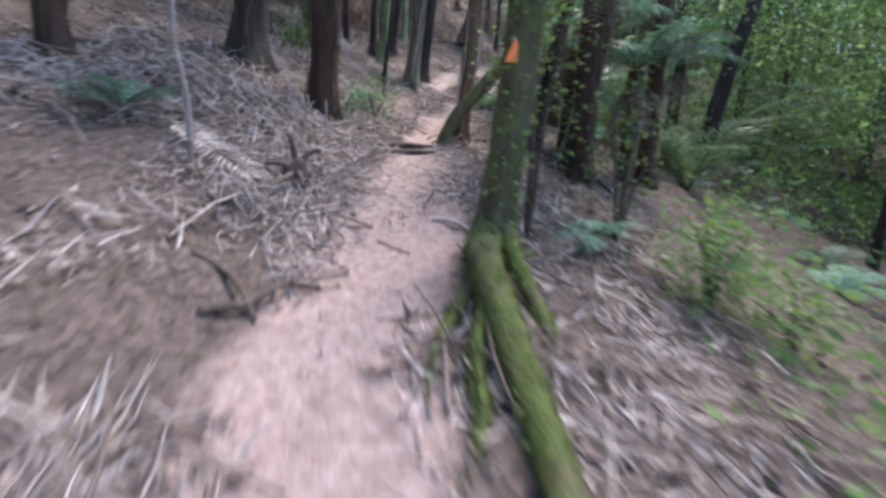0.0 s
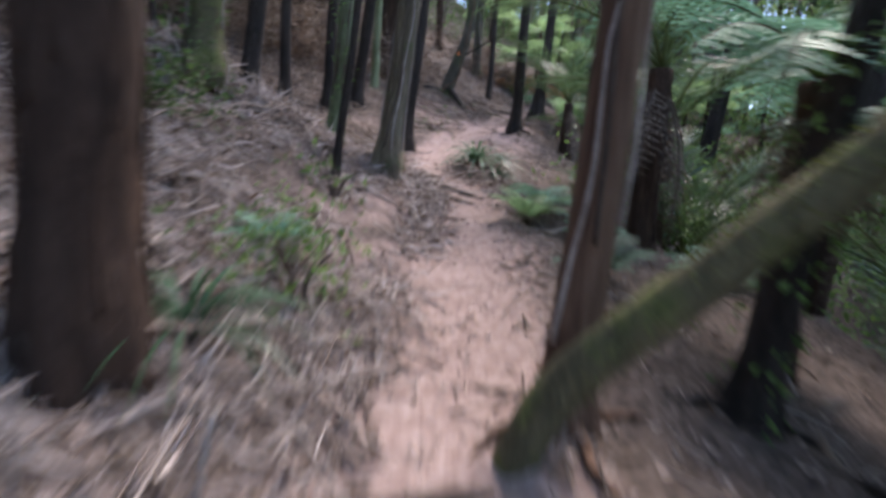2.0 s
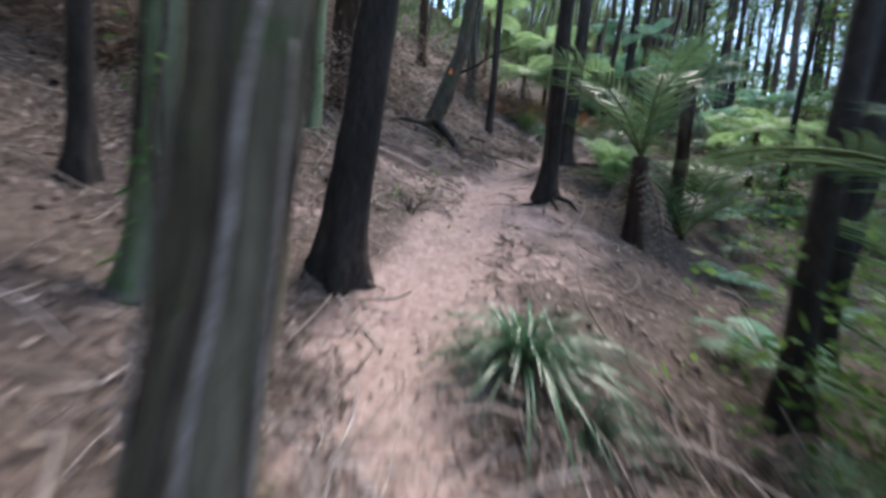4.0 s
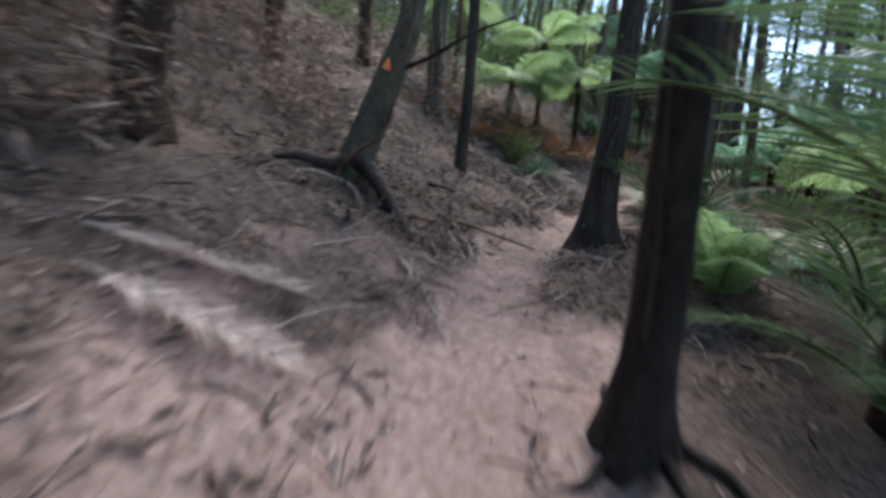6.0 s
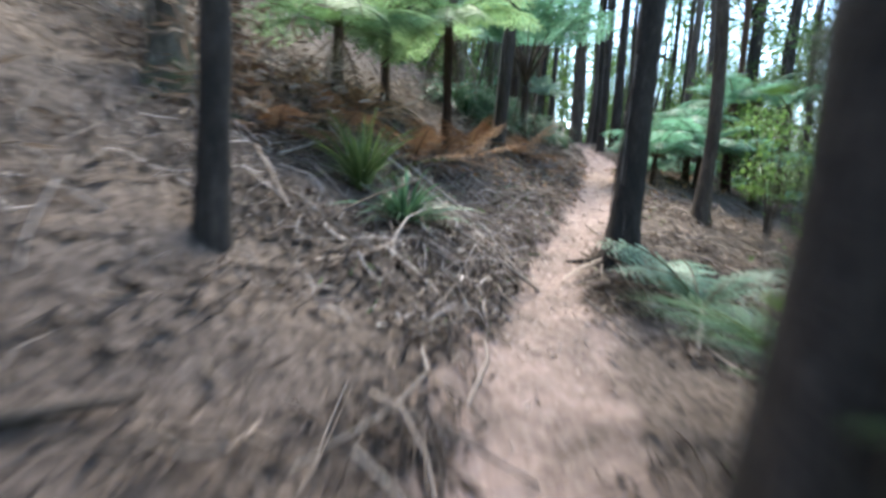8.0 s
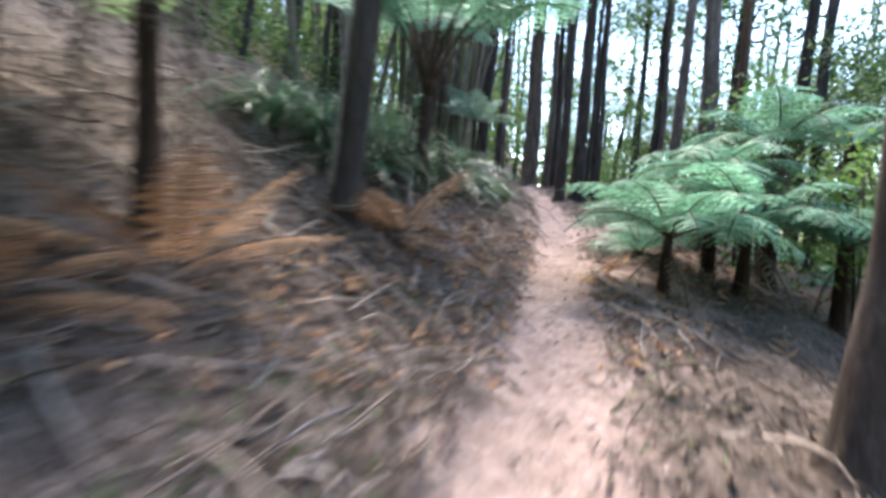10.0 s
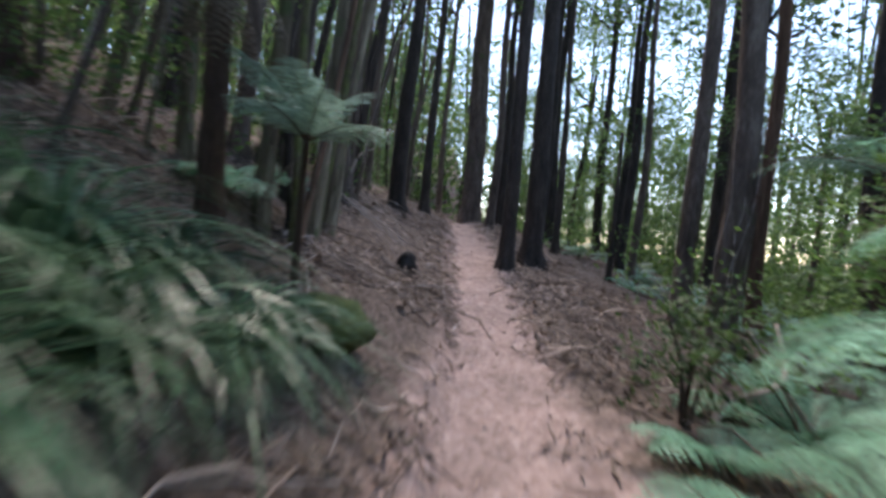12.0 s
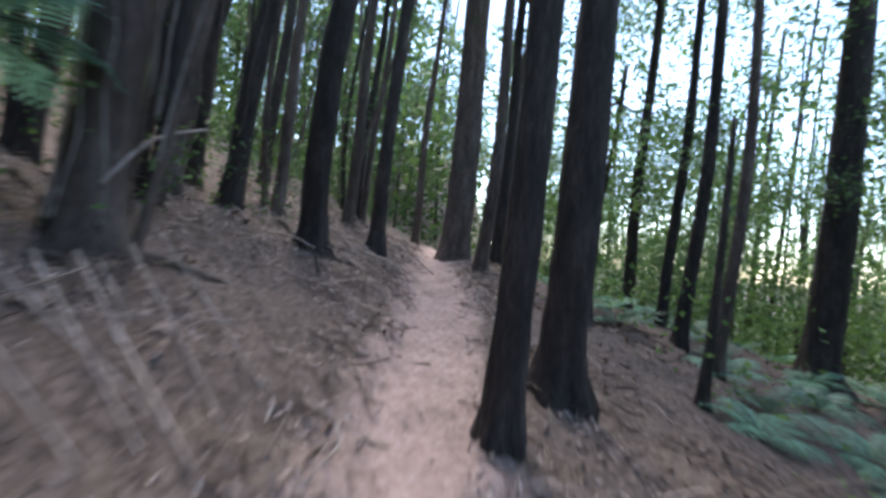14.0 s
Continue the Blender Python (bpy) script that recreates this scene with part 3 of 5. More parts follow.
def palm_frond_mesh(seed, length=2.0, pairs=42, leaf=0.45, arch=0.5, material=None, stalk=None, lax=0.3):
    rng = np.random.default_rng(seed)
    u = np.linspace(0, 1, 14)
    curve = bent(length, arch, seed)
    s = Shape().tube(curve(u), 0.011 * length * (1 - 0.85 * u) + 0.002, 6)
    t = np.linspace(0.14, 0.99, pairs)
    p, d = curve(t), curve(t + 0.01) - curve(t)
    d /= np.linalg.norm(d, axis=1)[:, None]
    side0 = np.cross(d, [0, 0, 1.0])
    side0 /= np.linalg.norm(side0, axis=1)[:, None]
    nor = np.cross(side0, d)
    V, F, n = [], [], 0
    for sg in (1, -1):
        L = leaf * (0.55 + 0.45 * np.sin(t * np.pi)) * rng.uniform(0.9, 1.1, pairs)
        out = side0 * sg * 0.80 + d * rng.uniform(0.45, 0.62, pairs)[:, None] + nor * rng.uniform(0.05, 0.25, pairs)[:, None]
        out /= np.linalg.norm(out, axis=1)[:, None]
        for seg in range(pairs):
            w = 0.019 * leaf / 0.45
            ts = np.linspace(0, 1, 5)
            mid = p[seg] + out[seg] * (L[seg] * ts)[:, None] - np.array([0, 0, 1.0]) * (L[seg] * lax * ts ** 2)[:, None]
            wid = w * np.array([0.45, 1.0, 0.9, 0.55, 0.04])
            ac = np.cross(out[seg], nor[seg])
            rows = np.stack([mid + ac * wid[:, None] * 0.5, mid - ac * wid[:, None] * 0.5], 1).reshape(-1, 3)
            V.append(rows)
            F += [(n + 2 * k, n + 2 * k + 1, n + 2 * k + 3, n + 2 * k + 2) for k in range(4)]
            n += 10
    return mesh_of("foliage", np.concatenate(V), np.array(F), material or PALM, True), s.mesh("stalk", stalk or GREEN_STALK)


def blades_mesh(seed, count=90, length=0.7, width=0.022, spread=0.9, material=None, low=0.35, stiff=0.5):
    """A tuft of long arching blades."""
    rng = np.random.default_rng(seed)
    a = rng.uniform(0, 6.283, count)
    el = rng.uniform(low, 1.45, count)
    L = length * rng.uniform(0.55, 1.15, count)
    ts = np.linspace(0, 1, 7)
    flat = np.stack([np.cos(a), np.sin(a), 0 * a], 1)
    base = flat * (rng.random((count, 1)) * 0.07 * spread)
    mid = base[:, None] + flat[:, None] * (L[:, None] * (np.cos(el)[:, None] * ts + (1 - stiff) * 0.45 * ts ** 2))[:, :, None] * spread
    mid[:, :, 2] += L[:, None] * (np.sin(el)[:, None] * ts - (1 - stiff) * 1.25 * ts ** 2.3)
    ac = np.stack([-np.sin(a), np.cos(a), rng.normal(size=count) * 0.25], 1)
    w = width * np.array([0.8, 1.0, 1.0, 0.9, 0.7, 0.45, 0.05])
    v = np.stack([mid + ac[:, None] * w[None, :, None] * 0.5, mid - ac[:, None] * w[None, :, None] * 0.5], 2).reshape(-1, 3)
    q = np.array([(2 * k, 2 * k + 1, 2 * k + 3, 2 * k + 2) for k in range(6)])
    f = (q[None] + (np.arange(count) * 14)[:, None, None]).reshape(-1, 4)
    return mesh_of("blades", v, f, material or BLADE, True)


FRONDS = {
    "green": [frond_mesh(s, 1.0, 18, 0.30, 1.25 + 0.1 * s, lobes=6) for s in (1, 2, 3)],
    "dark": [frond_mesh(s, 1.0, 17, 0.27, 1.3, FERN_DARK, lobes=6) for s in (4, 5)],
    "slope": [frond_mesh(s, 1.0, 15, 0.30, 1.25, lobes=4) for s in (14, 15)],
    "slope_dark": [frond_mesh(s, 1.0, 15, 0.27, 1.3, FERN_DARK, lobes=4) for s in (16, 17)],
    "dead": [frond_mesh(s, 1.0, 17, 0.24, 0.5, RUSTY, DEADWOOD_DARK, lobes=6) for s in (6, 7)],
    "skirt": [frond_mesh(s, 1.0, 15, 0.16, 0.9, SKIRT, DEADWOOD_DARK, lobes=4) for s in (12, 13)],
    "palm": [palm_frond_mesh(s, 1.0, 27, 0.30, 1.05) for s in (8, 9)],
    "glade": [frond_mesh(s, 1.0, 18, 0.30, 1.2, FERN_GLADE, GREEN_STALK, lobes=6) for s in (18, 19)],
    "upright": [frond_mesh(s, 1.0, 16, 0.26, 1.35, bare=0.40, lobes=6) for s in (22, 23)],
    "grey": [frond_mesh(s, 1.0, 17, 0.30, 0.9, FERN_GREY, lobes=6) for s in (20, 21)],
    "straw": [palm_frond_mesh(s, 1.0, 40, 0.30, 0.12, STRAW, DEADWOOD, lax=0.05) for s in (10, 11)],
}


def hang_frond(parent, kind, place, turn, pitch, size, seed, label="", roll=0.0):
    leaflets, stalk = FRONDS[kind][seed % len(FRONDS[kind])]
    ob = new("frond", stalk)
    ob.parent = parent
    ob.matrix_basis = pose(*place, 0, -pitch, turn) @ pose(0, 0, 0, roll, 0, 0) @ Matrix.Scale(size, 4)
    lf = tagged(new("foliage", leaflets), kind="stuff")
    lf.parent = ob
    return tagged(ob, label)


def fern(x, y, label, fronds=9, size=0.9, kind="green", pitch=(25, 60), seed=0, z=None, group="ground ferns", name="fern", spin=0.0, arc=360.0):
    rng = np.random.default_rng(seed)
    ob = thing(name, x, y, hz(x, y) if z is None else z, label, "fern" if kind != "palm" else "palm", group)
    part("rootstock", Shape().tube([(0, 0, -0.08), (0, 0, 0.02), (0, 0, 0.06)], [0.05, 0.045, 0.02], 8), STALK, ob)
    for k in range(fronds):
        hang_frond(ob, kind, (0, 0, 0.04), spin + arc * k / fronds + rng.uniform(-14, 14), rng.uniform(*pitch), size * rng.uniform(0.8, 1.15), seed + k, roll=rng.uniform(-12, 12))
    return ob


def tree_fern(x, y, r, tall, label, fronds=11, size=1.6, kind="green", seed=0, dead=5, lean=(0, 0), pitch=(15, 55), name="tree_fern", flare=0.6, vines=0):
    rng = np.random.default_rng(seed)
    ob = thing(name, x, y, hz(x, y), label, "tree fern", "tree ferns")
    shape, pts = trunk_shape(r, tall, lean, flare, seed, 0.03, 0.1, 16, 0.16)
    part("trunk", shape, FIBRE, ob)
    trunk_vines(ob, pts, r, vines, seed, FIBRE, 2.5)
    top = pts[-1]
    for k in range(fronds):
        hang_frond(ob, kind, tuple(top), 360 * k / fronds + rng.uniform(-12, 12), rng.uniform(*pitch), size * rng.uniform(0.85, 1.1), seed + k)
    for k in range(dead):
        hang_frond(ob, "skirt", (top[0], top[1], top[2] - 0.1), 360 * k / dead + rng.uniform(-25, 25), rng.uniform(-62, -28), size * rng.uniform(0.55, 0.95), seed + k, "hanging brown dead frond")
    return ob


def tuft(x, y, label, size=0.6, seed=0, count=90, width=0.022, material=None, z=None, name="grass_tuft", low=0.35, stiff=0.5):
    ob = thing(name, x, y, hz(x, y) if z is None else z, label, "grass", "grass tufts")
    tagged(part("foliage", blades_mesh(seed, count, size, width, material=material, low=low, stiff=stiff), material or BLADE, ob), kind="stuff")
    part("root_crown", Shape().tube([(0, 0, -0.08), (0, 0, 0.0), (0, 0, 0.05)], [0.06, 0.06, 0.025], 8), STALK, ob)
    return ob


# ---- first stretch: the marker tree, the bank and the leaning trunk ----
def marker_tree():
    x, y = 0.36, 3.86
    z = hz(x, y)
    ob = thing("marker_tree", x, y, z, "slim mossy tree with a marker, arching roots beside the trail", "tree", "forest trees")
    shape, pts = trunk_shape(0.14, 9.0, (0.045, -0.01), 1.1, 31, 0.03, sides=20)
    part("trunk", shape, BARK_MOSSY, ob)
    runs = [
        [(0.0, 0.02, 0.22), (-0.07, -0.22, 0.22), (-0.08, -0.65, 0.20), (0.02, -1.25, 0.15), (0.14, -2.0, 0.06), (0.2, -2.7, -0.10)],
        [(0.08, -0.1, 0.30), (0.16, -0.35, 0.14), (0.30, -0.7, 0.04), (0.36, -1.1, -0.06)],
        [(0.05, 0.02, 0.22), (0.2, 0.2, 0.08), (0.45, 0.5, -0.06)],
        [(-0.06, -0.4, 0.2), (-0.24, -0.8, 0.09), (-0.36, -1.15, 0.03), (-0.40, -1.6, -0.05)],
        [(-0.06, -0.9, 0.16), (-0.16, -1.3, 0.07), (-0.14, -1.75, 0.02), (-0.26, -2.2, -0.05)],
    ]
    for k, run in enumerate(runs):
        run = [(a, b, c + hz(x + a, y + b) - z) for a, b, c in run]
        part("root", root_shape(run, (0.125, 0.07, 0.06, 0.055, 0.05)[k], (0.07, 0.03, 0.04, 0.025, 0.022)[k], 40 + k, 14), MOSS_ROOT, ob, "thick root under green moss")
        line = smooth_line(run, 5)
        moss_fuzz(ob, line, np.linspace((0.125, 0.07, 0.06, 0.055, 0.05)[k], (0.07, 0.03, 0.04, 0.025, 0.022)[k], len(line)), (2600, 800, 500, 900, 900)[k], k)
    low = pts[(pts[:, 2] > -0.1) & (pts[:, 2] < 2.2)]
    moss_fuzz(ob, low, np.full(len(low), 0.14), 1500, 9, 0.04)
    creeper(ob, pts, 0.14, 420, 31, 5.0, 0.06)
    crown_on(ob, tuple(pts[-1]), 1, 0.6, BARK)
    return ob


def trail_marker(x, y, z, facing, tilt=0.0, size=0.15):
    """Orange triangle with rounded corners, nailed on."""
    ob = thing("trail_marker", x, y, z, "small bright orange plastic triangle nailed to a trunk", "trail marker", "trail markers", turn=facing)
    w, h, t = size * 0.36, size * 0.5, 0.003
    corners = [(-w, -h), (w, -h), (0, h)]
    ring = []
    for k, (cx, cz) in enumerate(corners):
        for a in (-50, 0, 50):
            b = math.radians((-145, -35, 90)[k] + a)
            ring.append((cx * 0.93 + 0.007 * math.cos(b), cz * 0.93 + 0.007 * math.sin(b)))
    n = len(ring)
    v = [(a, -t, b) for a, b in ring] + [(a, t, b) for a, b in ring]
    f = [tuple(range(n)), tuple(range(n, 2 * n))[::-1]] + [(k, n + k, n + (k + 1) % n, (k + 1) % n) for k in range(n)]
    plate = part("plate", Shape().add(v, f), ORANGE, ob, smooth=False)
    plate.matrix_basis = pose(0, 0, 0, 0, tilt, 0)
    for dz in (-0.25, 0.45):
        part("nail", Shape().tube([(0, 0.02, dz * size), (0, -0.004, dz * size), (0, -0.0055, dz * size)], [0.002, 0.004, 0.003], 8), STEEL, ob)
    return ob


marker_tree()
trail_marker(0.402, 3.735, 2.09, 6.0)

# sapling stick on the bank
sap = thing("sapling", -2.10, 4.35, hz(-2.10, 4.35), "thin pale bare sapling stem growing on the bank", "sapling", "saplings")
part("stem", root_shape([(0, 0, -0.1), (-0.02, 0.0, 0.55), (-0.10, 0, 0.95), (-0.10, 0, 1.6), (-0.12, 0, 2.4), (-0.05, 0.1, 4.0)], 0.026, 0.014, 3, 8), DEADWOOD, sap)
crown = new("crown", crown_mesh(77, 0.8, 10, 24, 0.13, LEAF_LIGHT)[0])
crown.parent = sap
crown.matrix_basis = pose(-0.05, 0.1, 4.2)

tree_fern(-1.80, 7.62, 0.19, 5.2, "stout brown fibrous tree fern trunk with a hanging skirt", 12, 1.9, seed=3, dead=8, vines=16)
tree(-3.05, 8.25, 0.24, "dark rough tree trunk on the bank above the trail", BARK_DARK, seed=4, roots=3, wobble=0.04, knobs=0.12, vines=14)
tree(0.16, 7.80, 0.105, "straight smooth red-brown tree beside the trail", BARK_RED, (0.03, 0), seed=5, roots=4, flare=0.7, wobble=0.02, vines=6)
leaning = thing("leaning_tree", 0.02, 7.52, hz(0.02, 7.52), "mossy trunk leaning low over the slope beside the trail", "tree", "forest trees")
zb = hz(0.02, 7.52)
part("trunk", root_shape([(-0.12, 0.06, -0.15), (0.0, 0.0, 1.70 - zb), (0.45, -0.20, 2.25 - zb), (0.85, -0.42, 2.74 - zb), (1.2, -0.58, 3.17 - zb), (2.4, -1.0, 4.6 - zb), (3.4, -1.0, 6.4 - zb), (4.0, -0.8, 8.3 - zb)], 0.10, 0.06, 9, 12), BARK_MOSSY, leaning)
moss_fuzz(leaning, smooth_line([(0.0, 0.0, 1.70 - zb), (0.45, -0.20, 2.25 - zb), (0.85, -0.42, 2.74 - zb), (1.2, -0.58, 3.17 - zb), (2.4, -1.0, 4.6 - zb)], 5), np.full(21, 0.085), 1600, 21, 0.04)
crown_on(leaning, (4.0, -0.8, 8.3 - zb), 2, 1.0, BARK)
tree(1.26, 8.15, 0.10, "slim dark tree on the falling slope", BARK_DARK, (0.17, 0.05), seed=6, roots=2, ivy=300)
tree(1.65, 7.25, 0.12, "dark tree trunk hung with dead fern skirts", BARK_DARK, (0.16, 0.12), seed=7, roots=3, vines=24, ivy=500)
tree(7.1, 15.1, 0.22, "dark leaning tree on the slope below the trail", BARK_DARK, (0.2, 0), seed=8)
tree(-3.0, 11.8, 0.18, "mossy trunk wrapped in creeper on the bank", BARK_MOSSY, seed=9, roots=2, knobs=0.14, vines=12, ivy=260)
tree(-1.42, 11.3, 0.045, "thin dark bare stem rising from stick litter", BARK_DARK, (0.05, 0), seed=10, flare=0.5, tall=6)
tree(-3.1, 13.75, 0.13, "dark trunk on the upper bank", BARK_DARK, (0.03, 0), seed=17)
tree(-3.05, 15.6, 0.10, "slim dark trunk standing on the upper bank", BARK_DARK, (0.03, 0), seed=18)
tree(-2.45, 16.6, 0.10, "slim dark twin trunk standing on the upper bank", BARK_DARK, (0.05, 0), seed=19)
tree(-1.9, 14.2, 0.12, "pale trunk with hanging green epiphyte leaves", BARK_PALE, (0.06, 0), seed=11, vines=12, ivy=260)
tree(-0.95, 12.3, 0.145, "stringy pale-barked tree leaning beside the trail", BARK_STRINGY, (0.12, -0.03), seed=12, roots=4, wobble=0.06, knobs=0.1, vines=16)
tree(-0.9, 15.3, 0.17, "dark trunk behind the stringy tree", BARK_DARK, (0.05, 0), seed=13)
tree(-1.95, 17.3, 0.12, "dark trunk among litter on the bank", BARK_DARK, (0.06, 0), seed=14)
tree(2.4, 14.4, 0.11, "dark slim trunk on the falling slope", BARK_DARK, (0.05, 0), seed=15)
tree(3.8, 15.8, 0.14, "dark trunk further down the falling slope", BARK_DARK, (0.06, 0), seed=16)

# ---- second stretch: the pair of trunks, the forked marker tree, the flax ----
tree(1.80, 18.98, 0.125, "dark straight trunk at the outer trail edge", BARK_DARK, (0.04, 0), seed=20, roots=4, flare=1.1, vines=6)
tree(3.12, 22.72, 0.155, "dark trunk with a broad buttressed foot beside the trail", BARK_DARK, (0.03, 0), seed=21, flare=1.5, vines=12, foot=0.42, ivy=60)
tree(-1.75, 18.95, 0.095, "pale green mossy pole-like trunk on the bank", BARK_PALE, (0.05, 0), seed=22, flare=0.4, roots=2)
tree_fern(-1.75, 22.0, 0.22, 3.4, "massive dark tree fern with ragged dead skirt", 12, 1.9, "dark", seed=23, dead=14, vines=14)

for k, (x, y, r, h) in enumerate([(-3.6, 21.8, 0.16, 3.6), (-1.6, 27.2, 0.17, 3.2), (0.0, 29.5, 0.15, 3.4), (14.6, 30.2, 0.12, 2.3), (16.8, 32.6, 0.13, 2.8), (-4.4, 18.3, 0.15, 3.2), (-3.9, 11.2, 0.15, 3.3), (8.6, 36.4, 0.14, 3.0), (-4.2, 5.8, 0.15, 3.0), (1.68, 6.79, 0.14, 2.7), (3.3, 8.9, 0.14, 2.9), (10.1, 35.3, 0.11, 2.4), (5.0, 12.4, 0.13, 2.6), (1.95, 9.0, 0.13, 1.9), (2.7, 8.1, 0.12, 1.7), (12.9, 30.4, 0.10, 1.9), (4.4, 20.0, 0.12, 2.4)]):
    tree_fern(x, y, r, h, "tree fern with a skirt of dead fronds on the bank", 9, 1.5, "green" if k % 2 else "dark", seed=400 + k, dead=9, pitch=(25, 60))


def forked_tree():
    x, y = 0.16, 23.05
    z = hz(x, y)
    ob = thing("forked_root_tree", x, y, z, "leaning trunk standing on arching roots, with a marker", "tree", "forest trees")
    up = 5.22 - z
    line = smooth_line([(0.0, 0, up - 0.25), (0.03, 0, up), (0.22, 0, up + 0.55), (0.42, -0.02, up + 1.2), (0.60, 0, up + 1.9), (0.8, 0.1, up + 4), (1.0, 0.2, up + 6.5)], 5)
    rng = np.random.default_rng(8)
    part("trunk", Shape().tube(line, np.interp(np.linspace(0, 1, len(line)), [0, 0.15, 0.4, 1], [0.20, 0.21, 0.18, 0.10]), 18, 0.05, rng), BARK_LICHEN, ob)
    part("vine", root_shape([(-0.22, -0.24, up - 0.30), (-0.02, -0.26, up + 0.06), (0.28, -0.22, up + 0.30), (0.42, -0.12, up + 0.55), (0.44, -0.16, up + 1.0), (0.58, -0.18, up + 1.6), (0.76, -0.08, up + 3.0)], 0.030, 0.018, 71, 8), BARK_RED, ob, "red-brown climber stem")
    part("branch", root_shape([(0.50, -0.05, up + 1.15), (0.85, -0.25, up + 1.3), (1.25, -0.4, up + 1.55), (1.7, -0.5, up + 1.75)], 0.032, 0.012, 72, 8), BARK_DARK, ob)
    runs = [
        [(0.02, -0.05, up + 0.05), (-0.22, -0.25, hz(x - 0.22, y - 0.25) - z + 0.10), (-0.55, -0.45, hz(x - 0.55, y - 0.45) - z + 0.02), (-0.95, -0.6, hz(x - 0.95, y - 0.6) - z - 0.06)],
        [(0.05, -0.1, up + 0.05), (0.25, -0.3, hz(x + 0.25, y - 0.3) - z + 0.22), (0.5, -0.75, hz(x + 0.5, y - 0.75) - z + 0.08), (0.72, -1.15, hz(x + 0.72, y - 1.15) - z - 0.05)],
        [(0.10, 0.0, up), (0.38, 0.05, up - 0.25), (0.55, 0.1, up - 0.7), (0.75, 0.2, hz(x + 0.75, y + 0.2) - z - 0.08)],
        [(0.0, 0.08, up), (-0.1, 0.4, up - 0.2), (-0.3, 0.8, hz(x - 0.3, y + 0.8) - z - 0.05)],
    ]
    for k, run in enumerate(runs):
        part("root", root_shape(run, 0.12, 0.05, 60 + k, 9), BARK_DARK, ob, "arching root")
    crown_on(ob, (1.0, 0.2, up + 6.5), 3, 0.3, BARK)


forked_tree()
trail_marker(0.50, 22.84, 6.38, 12.0, 10, 0.13)
tree(1.88, 25.6, 0.10, "slim dark straight tree on the litter bank", BARK_DARK, (0.03, 0), seed=25, flare=0.5, tall=12)
tree(1.6, 27.7, 0.17, "brown trunk high on the bank", BARK_LICHEN, seed=26, roots=3, vines=12, tall=12)
tree_fern(5.3, 24.0, 0.085, 3.2, "bare dark tree fern post on the lower slope", 5, 0.9, seed=27, dead=3, pitch=(20, 60))
tree(5.6, 25.95, 0.13, "dark trunk with a spreading foot at the outer edge", BARK_DARK, (0.05, 0), seed=28, roots=3, flare=1.2, vines=6, tall=12, foot=0.32)
tree(8.6, 27.5, 0.10, "slim grey trunk on the lower slope", BARK, seed=29)

# ---- third stretch: the dry fern patch, the grassy bank, the ridge ----
tree(6.95, 30.75, 0.115, "dark trunk at the foot of the grassy bank", BARK_DARK, (0.09, 0), seed=33, flare=0.4, wobble=0.03, vines=8, tall=12)
tree_fern(8.32, 32.0, 0.085, 1.2, "young dark tree fern with upright stalks", 14, 2.6, "upright", seed=34, dead=2, pitch=(66, 84))
tree(16.5, 38.05, 0.20, "stout dark trunk beside the ridge path", BARK_DARK, (0.015, 0), seed=35, flare=0.9, wobble=0.02)
tree(15.38, 37.5, 0.13, "slim dark trunk twin beside the path", BARK_DARK, (0.015, 0), seed=36, flare=0.8, wobble=0.02)
tree(20.15, 40.9, 0.10, "slim dark tree behind the pair", BARK_DARK, seed=37)
tree(15.5, 41.8, 0.19, "dark trunk on the bank beside the ridge path", BARK_DARK, (0.03, 0), seed=38, roots=3)
tree(17.3, 43.4, 0.13, "dark slim trunk near the crest", BARK_DARK, (0.03, 0), seed=39)
tree(20.4, 45.3, 0.36, "big old trunk with an epiphyte near the crest", BARK, seed=40, flare=0.5, tall=14)
tree(23.0, 44.0, 0.16, "dark trunk on the ridge slope", BARK_DARK, (0.01, 0), seed=41, tall=13)
tree(16.85, 34.45, 0.21, "grey-brown trunk on the slope below the ridge", BARK, (0.02, 0), seed=42, roots=3, tall=12, vines=12, flare=0.7)
tree(16.35, 34.8, 0.13, "slimmer brown trunk beside the grey-brown one", BARK, (0.05, 0), seed=142, tall=12, vines=6, flare=0.6)
tree(19.2, 35.1, 0.13, "brown trunk further down the slope", BARK_RED, seed=43, tall=13)
tree(25.5, 39.3, 0.36, "forked dark tree over the lower slope", BARK_DARK, (0.04, 0), seed=44, tall=13)
tree(18.84, 38.0, 0.06, "thin dead pole standing on the slope", BARK_DARK, seed=45, tall=3.3, crown=False)
tree(12.95, 39.3, 0.22, "thick dark trunk on the litter bank", BARK, (0.01, 0), seed=46, roots=3, vines=14)
for k, (x, y, r, l) in enumerate([(13.7, 42.1, 0.16, 0.1), (14.5, 42.2, 0.14, 0.16), (14.1, 42.8, 0.1, 0.02), (17.4, 45.0, 0.12, 0.06), (11.9, 39.7, 0.12, 0.1), (11.4, 37.3, 0.10, 0.04), (11.0, 38.4, 0.13, 0.06), (12.4, 41.2, 0.12, 0.14), (13.5, 41.1, 0.08, 0.05), (15.5, 43.5, 0.1, 0.08), (18.8, 47.6, 0.11, 0.05), (10.2, 39.2, 0.12, 0.02), (18.2, 46.0, 0.08, 0.06)]):
    tree(x, y, r, "dark stem in the crowded stand on the bank", BARK_DARK if k % 3 else BARK, (l * 0.7, 0), seed=300 + k, flare=0.5, tall=8 + k % 3, vines=5)


